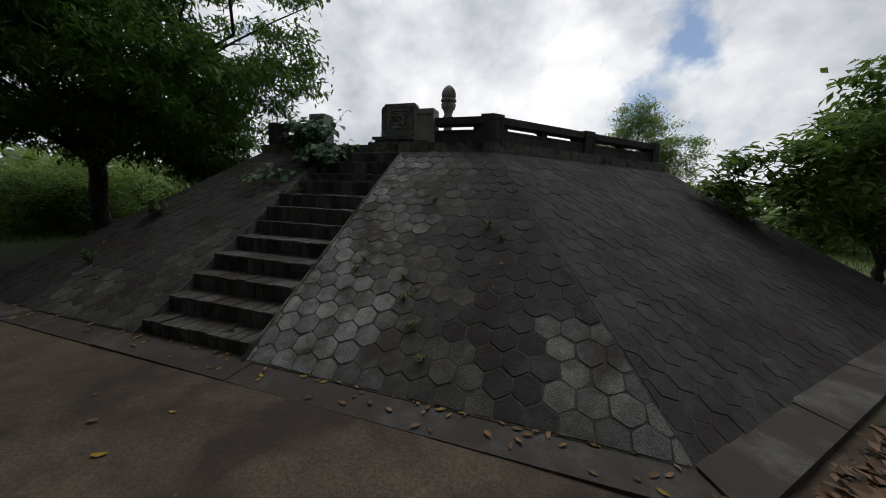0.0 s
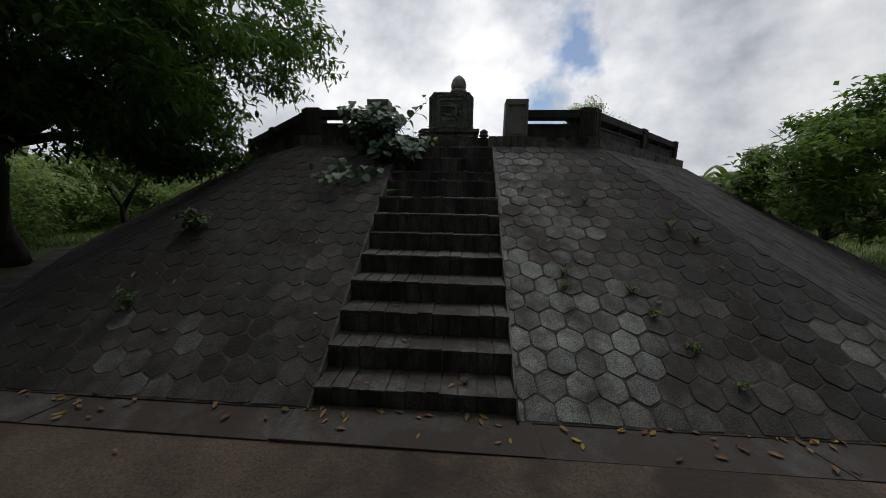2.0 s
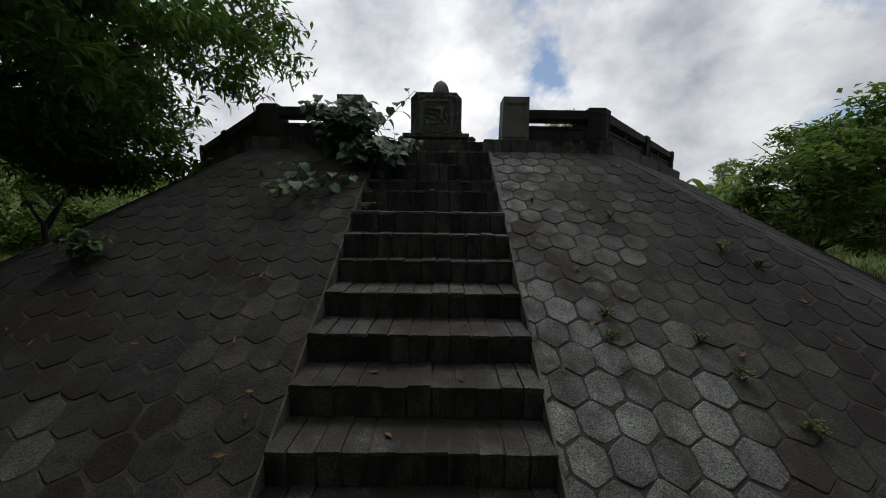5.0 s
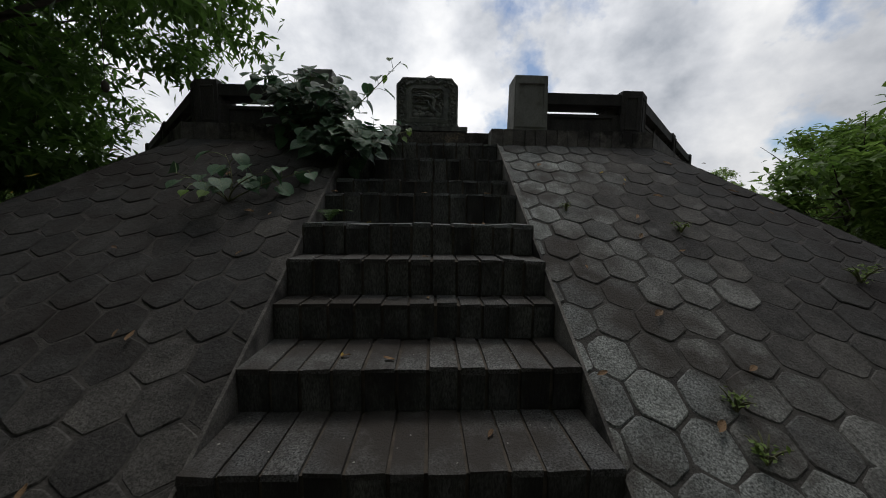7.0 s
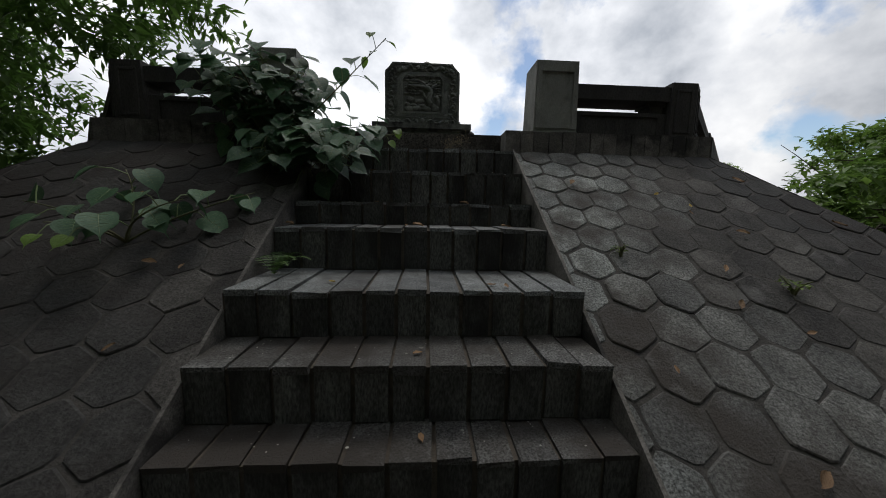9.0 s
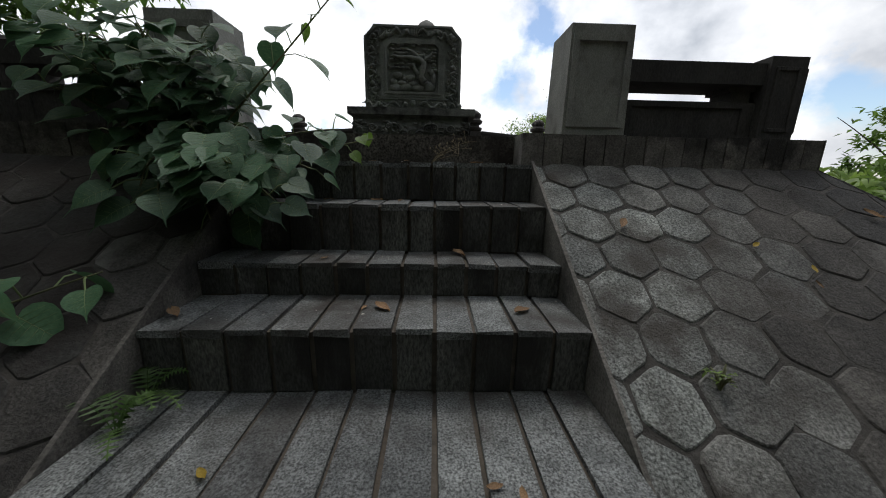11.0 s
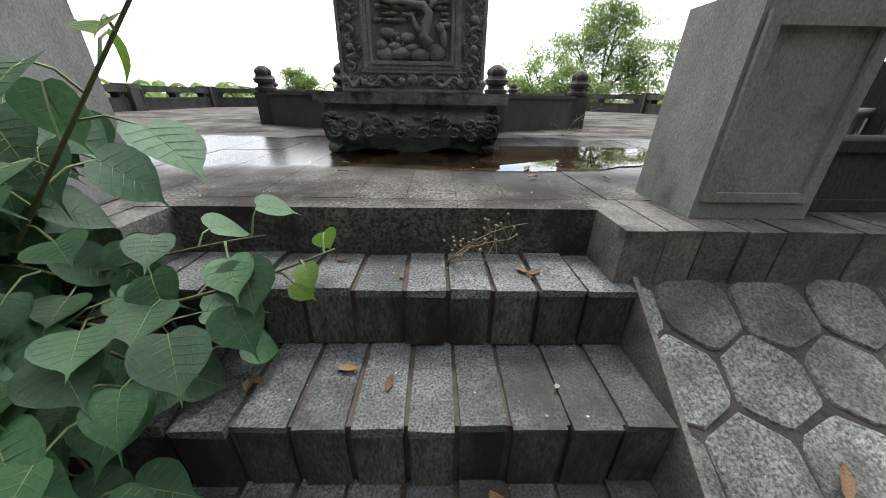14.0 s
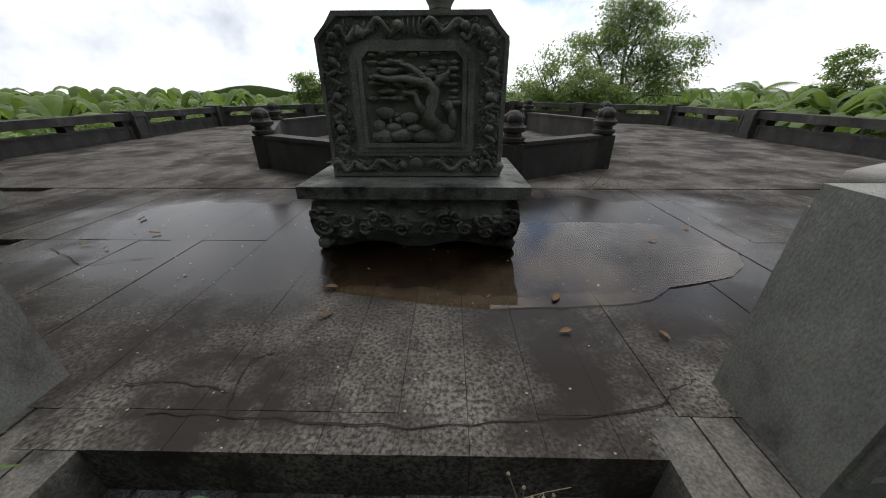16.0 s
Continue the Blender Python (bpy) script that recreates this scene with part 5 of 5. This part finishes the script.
fig_plant(tuple(FB), fig_stems(), 3, "bushy fig plant with large heart-shaped wet leaves rooted by the stairs", 0.112, 0.056)
fig_plant((-1.3, 2.25, 1.57), [
    (Vector((0.05, -0.05, 0.14)), Vector((0.3, -0.05, 0.2)), 0.006, 0.2, False),
    (Vector((-0.1, -0.05, 0.14)), Vector((-0.3, -0.1, 0.18)), 0.006, 0.2, False),
    (Vector((0, -0.1, 0.1)), Vector((0.05, -0.25, 0.08)), 0.006, 0.2, True),
    (Vector((0.15, 0.05, 0.12)), Vector((0.52, 0.12, 0.24)), 0.006, 0.3, False),
    (Vector((-0.05, -0.1, 0.1)), Vector((-0.12, -0.2, 0.1)), 0.006, 0.2, True),
    (Vector((0.0, 0.1, 0.2)), Vector((-0.1, 0.15, 0.34)), 0.006, 0.2, False),
], 5, "small fig seedling sprouting between the pavers", 0.11, 0.06)


def weed(name, base, size, n, seed, label, material=None, spread=1.0):
    t = thing(name, base, label, "weed", "weeds on the mound")
    rs = np.random.RandomState(seed)
    for k in range(7):
        a = rs.rand() * 6.28
        bag = Bag()
        bag.tube(curve_points((0, 0, -0.03), (0.2 * size * math.cos(a), 0.2 * size * math.sin(a), 0.5 * size), (0.55 * size * spread * math.cos(a), 0.55 * size * spread * math.sin(a), size * rs.uniform(0.5, 0.9)), 5), [0.006, 0.005, 0.004, 0.003, 0.002], 4)
        part("stalk", bag.mesh("stalk", FICUS_STEM), FICUS_STEM, t)
    v, f = leaf_cloud([((0, 0, size * 0.5), (size * 0.5 * spread, size * 0.5 * spread, size * 0.42), 1)], n, size * 0.30, size * 0.17, seed, 0.2, size * 0.1, 14, 0.1)
    part("leaves", cloud_mesh("leaves", v, f, material or WEED_LEAF), material or WEED_LEAF, t)


def slope_at(x, y):
    return (x, y, SLOPE0 + SLOPE * y)


weed("weed", slope_at(-2.61, 1.48), 0.26, 110, 1, "leafy green weed rooted between pavers")
weed("weed", slope_at(-2.55, 0.65), 0.18, 60, 2, "leafy green weed rooted between pavers")
for i, (x, y, s) in enumerate(((2.43, 1.65, 0.10), (1.2, 0.96, 0.08), (1.22, 1.1, 0.07), (2.03, 0.51, 0.09), (1.85, 0.75, 0.08), (2.2, 0.3, 0.07), (1.68, 2.01, 0.07), (1.0, 2.2, 0.05), (1.75, 0.95, 0.07), (2.6, 1.5, 0.07))):
    weed("weed", slope_at(x, y), s, 40, 40 + i, "small yellow-green weed in a paver joint", GRASS, 1.4)
weed("weed", (0.35, 0.25, 0.18), 0.07, 24, 62, "tiny weed on a step", None)


def fern(base, seed):
    t = thing("fern", base, "small green fern in the corner of a step", "fern", "ferns")
    rnd = random.Random(seed)
    for k in range(6):
        a = rnd.uniform(-0.6, 2.6)
        L = rnd.uniform(0.12, 0.2)
        bag = Bag()
        q = curve_points((0, 0, 0), (0.5 * L * math.cos(a), 0.5 * L * math.sin(a) - 0.03, 0.1), (L * math.cos(a), L * math.sin(a) - 0.08, 0.06), 12)
        for i in range(11):
            d = (q[i + 1] - q[i]).normalized()
            s = d.cross(Vector((0, 0, 1))).normalized()
            ln = 0.035 * math.sin(math.pi * (0.12 + 0.85 * i / 11))
            for sg in (-1, 1):
                tip = q[i] + s * sg * ln + d * 0.012
                bag.add([q[i], q[i] + d * 0.009, tip], [(0, 1, 2)])
        bag.tube(q, [0.0016] * 12, 3)
        part("frond", bag.mesh("frond", WEED_LEAF), WEED_LEAF, t)


fern((-0.63, 2.27, 1.452), 1)
fern((-0.60, 2.14, 1.452), 2)


def dry_weed(base, tips, label):
    t = thing("dry_weed", base, label, "weed", "weeds on the mound")
    rnd = random.Random(17)
    bag = Bag()
    for tip in tips:
        q = curve_points((0, 0, 0), (tip[0] * 0.4, tip[1] * 0.5, tip[2] * 0.9), tip, 6)
        bag.tube(q, [0.0022, 0.002, 0.0018, 0.0015, 0.0012, 0.001], 4)
        for _ in range(6):
            p = q[rnd.randrange(2, 6)]
            e = p + Vector((rnd.uniform(-0.05, 0.05), rnd.uniform(-0.04, 0.04), rnd.uniform(0, 0.05)))
            bag.tube([p, e], [0.0012, 0.0008], 3)
            bag.blob(e, (0.005, 0.005, 0.005), 3, 5)
    tagged(part("stem_tangle", bag.mesh("stem_tangle", DRY_STEM), DRY_STEM, t), kind="stuff")


dry_weed((0.18, 3.2, 2.165), [(0.10, -0.02, 0.07), (0.18, 0.0, 0.08), (0.24, 0.03, 0.12), (0.14, -0.06, 0.04), (0.05, -0.04, 0.05)], "dry brown weed rooted under the platform edge")
dry_weed((1.25, 5.3, PLAT), [(0.15, 0.05, 0.12), (0.32, 0.1, 0.22), (-0.12, 0.0, 0.1), (0.1, -0.1, 0.04), (-0.05, -0.1, 0.03), (0.2, -0.05, 0.05)], "dry brown weed growing from a floor crack")


def pod():
    t = thing("hanging_pod", (-2.88, 3.15, 2.62), "brown seed pod hanging from a twig", "pod")
    b = Bag()
    b.blob((0, 0, 0), (0.03, 0.03, 0.055), 7, 10)
    part("husk", b.mesh("husk", BARK, True), BARK, t)
    b = Bag()
    b.tube([(0, 0, 0.05), (0.01, 0, 0.5), (-0.1, 0.05, 1.2)], [0.003, 0.003, 0.004], 4)
    part("stalk", b.mesh("stalk", BARK), BARK, t)


pod()


# ---- fallen leaves ----
def dead_leaf_mesh(name, material, seed):
    rnd = random.Random(seed)
    vs, fs = [], []
    for i in range(6):
        u = i / 5
        w = 0.21 * math.sin(math.pi * (0.06 + 0.9 * u)) + 0.01
        c = 0.22 * math.sin(u * 3.0 + seed) * rnd.uniform(0.5, 1.2)
        vs += [(u - 0.5, w, 0.10 + c * 0.4 + rnd.uniform(0, 0.06)), (u - 0.5, 0, 0.02 + c * 0.3), (u - 0.5, -w, 0.09 + c * 0.3 + rnd.uniform(0, 0.05))]
    for i in range(5):
        for j in range(2):
            a = i * 3 + j
            fs.append((a, a + 1, a + 4, a + 3))
    return mesh_of(name, vs, fs, material, True)


DEAD = [dead_leaf_mesh("fallen_leaf", DRY_LEAF, i) for i in range(4)] + [dead_leaf_mesh("fallen_leaf", YELLOW_LEAF, 9)]


def fallen(x, y, z, size, seed, tilt=0.0, kind_=None):
    r = random.Random(seed)
    i = kind_ if kind_ is not None else r.randrange(5) if r.random() < 0.5 else r.randrange(4)
    ob = new("fallen_leaf", DEAD[i])
    ob.matrix_world = pose(x, y, z + 0.002, tilt, 0, 0) @ pose(0, 0, 0, 0, 0, r.uniform(0, 360)) @ Matrix.Scale(size, 4)
    tagged(ob, "fallen yellow leaf" if i == 4 else "curled brown fallen leaf", "leaf", "fallen leaves")
    ob["label"] = "fallen yellow leaf lying flat" if i == 4 else "curled dry brown fallen leaf"


rnd = random.Random(99)
n = 0
for i in range(110):
    x = rnd.uniform(-3.8, 4.0)
    fallen(x, rnd.choice((0.08, 0.06, 0.04, -0.04, -0.12)) + rnd.uniform(-0.04, 0.03), 0.05, rnd.uniform(0.04, 0.075), i)
for i in range(60):
    fallen(rnd.uniform(-4.5, 4.5), rnd.uniform(-1.9, -0.3), 0.04, rnd.uniform(0.035, 0.08), 200 + i)
for i in range(26):
    k = rnd.randrange(12)
    fallen(rnd.uniform(-0.6, 0.62), (STEP_Y + [LIP_Y])[k] + rnd.uniform(0.06, 0.17), STEP_Z[k] + 0.003, rnd.uniform(0.03, 0.055), 300 + i)
for i, (x, y) in enumerate(((0.02, 2.47), (0.3, 2.75), (-0.64, 2.42), (0.50, 2.45))):
    fallen(x, y, [z for yy, z in zip(STEP_Y, STEP_Z) if yy <= y][-1] + 0.004, 0.075, 350 + i, 0, 1)
for i in range(24):
    x, y = rnd.uniform(-2.2, 2.2), rnd.uniform(3.4, 5.2)
    fallen(x, y, PLAT + 0.006, rnd.uniform(0.025, 0.06), 400 + i)
for i in range(46):
    s = rnd.choice((-1, 1, 1))
    x, y = s * rnd.uniform(0.75, 2.8), rnd.uniform(0.2, 2.9)
    fallen(x, y, SLOPE0 + SLOPE * y + 0.006, rnd.uniform(0.03, 0.075), 500 + i, 34.9)


def litter():
    rs = np.random.RandomState(12)
    m = 11000
    x = rs.uniform(3.6, 10, m)
    y = -1.2 + (x - 3.6) * 0.9 + rs.normal(0, 1.5, m)
    keep = (x - 0.0) * 0.7071 - (y - CY) * 0.7071 > 9.02
    x, y = x[keep], y[keep]
    cl = np.stack([x, y, np.full(len(x), 0.035) + rs.rand(len(x)) * 0.03], 1)
    m = len(x)
    yaw = rs.rand(m) * 6.28
    L = rs.uniform(0.06, 0.15, m)[:, None]
    ax = np.stack([np.cos(yaw), np.sin(yaw), rs.normal(0, 0.25, m)], 1) * L
    sd = np.stack([-np.sin(yaw), np.cos(yaw), rs.normal(0, 0.4, m)], 1) * L * 0.24
    up = np.stack([np.zeros(m), np.zeros(m), L[:, 0] * 0.12], 1)
    v = np.stack([cl - ax / 2, cl + sd + up, cl + ax / 2, cl - sd + up], 1).reshape(-1, 3)
    i = np.arange(m)[:, None] * 4
    f = np.concatenate([i + np.array([[0, 1, 2]]), i + np.array([[0, 2, 3]])], 0)
    ob = new("leaf_litter", cloud_mesh("leaf_litter", v, f, LITTER))
    tagged(ob, "thick brown leaf litter beside the kerb", "leaf litter", kind="stuff")
    # grass
    m = 60000
    x = np.concatenate([rs.uniform(6, 24, m // 2), rs.uniform(-24, -9, m // 2)])
    y = rs.uniform(-2, 22, m)
    ok = (np.abs(x) * 0.7071 - (y - CY) * 0.7071 > 9.9) & ((x * 0.5 + 5 < x) | (x < 0)) | (np.abs(x) > 9.6)
    ok &= y > np.where(x > 0, (x - 6) * 0.2 + 1.5, 1.0)
    x, y = x[ok], y[ok]
    m = len(x)
    p = np.stack([x, y, np.zeros(m) - 0.01], 1)
    yaw = rs.rand(m) * 6.28
    h = rs.uniform(0.06, 0.22, m)
    w = np.stack([np.cos(yaw), np.sin(yaw), np.zeros(m)], 1) * 0.012
    tip = p + np.stack([rs.normal(0, 0.05, m), rs.normal(0, 0.05, m), h], 1)
    v = np.stack([p - w, p + w, tip], 1).reshape(-1, 3)
    f = np.arange(m * 3).reshape(-1, 3)
    ob = new("grass", cloud_mesh("grass", v, f, GRASS))
    tagged(ob, "rough green grass beyond the mound", "grass", kind="stuff")


litter()


# ---- cracks and crumbs ----
def cracks():
    rnd = random.Random(31)
    for line in (((-0.55, 3.31), (-0.29, 3.30), (0.08, 3.28), (0.37, 3.30), (0.69, 3.345), (0.74, 3.39), (0.83, 3.43)),
                 ((-0.71, 3.39), (-0.55, 3.40), (-0.38, 3.37), (-0.40, 3.48), (-0.34, 3.51)), ((-0.38, 3.37), (-0.36, 3.31)), ((-1.79, 4.19), (-1.48, 4.03), (-1.2, 4.1))):
        pts = []
        for (xa, ya), (xb, yb) in zip(line, line[1:]):
            for k in range(6):
                u = k / 6
                pts.append((xa + (xb - xa) * u + rnd.uniform(-0.006, 0.006), 0.05 + ya + (yb - ya) * u + rnd.uniform(-0.006, 0.006)))
        pts.append((line[-1][0], line[-1][1] + 0.05))
        vs, fs = [], []
        for i, (x, y) in enumerate(pts):
            d = Vector(pts[min(i + 1, len(pts) - 1)]) - Vector(pts[max(i - 1, 0)])
            s = Vector((-d.y, d.x)).normalized() * rnd.uniform(0.0008, 0.0026)
            vs += [(x + s.x, y + s.y, PLAT + 0.0035), (x - s.x, y - s.y, PLAT + 0.0035)]
            if i:
                fs.append((2 * i - 2, 2 * i - 1, 2 * i + 1, 2 * i))
        ob = new("floor_crack", mesh_of("floor_crack", vs, fs, CRACK))
        tagged(ob, "dark crack wandering across the floor tiles", "crack", kind="structure")


cracks()


def crumbs():
    """Chips of bark, petals and mortar lying about on the platform and the treads."""
    rnd = random.Random(52)
    bag = Bag()
    spots = []
    for _ in range(330):
        spots.append((rnd.uniform(-2.0, 2.0), 3.27 + 2.0 * rnd.random() ** 1.6, PLAT + 0.003))
    for _ in range(240):
        k = rnd.randrange(3, 12)
        y1 = (STEP_Y + [LIP_Y])[k + 1]
        spots.append((rnd.uniform(-0.66, 0.66), rnd.uniform(STEP_Y[k] + 0.02, y1 - 0.01), STEP_Z[k] + 0.002))
    for x, y, z in spots:
        if abs(x) > 0.8 and y < 3.4:
            continue
        r = rnd.uniform(0.0018, 0.0048) * (1.8 if rnd.random() < 0.08 else 1)
        a = rnd.uniform(0, 6.28)
        q = []
        for k in range(5):
            w = a + k * 1.257
            q.append((x + r * math.cos(w) * rnd.uniform(0.6, 1.2), y + r * math.sin(w) * rnd.uniform(0.5, 1.0), z + rnd.uniform(0, 0.0015)))
        bag.add(q + [(x, y, z + 0.0025)], [(k, (k + 1) % 5, 5) for k in range(5)])
    ob = new("floor_crumbs", bag.mesh("floor_crumbs", CRUMB))
    tagged(ob, "pale crumbs and petals strewn over steps and floor", "debris", kind="stuff")


crumbs()

# ---- pieces of the slopes and the floor ----
slope_pavers()
tiles()
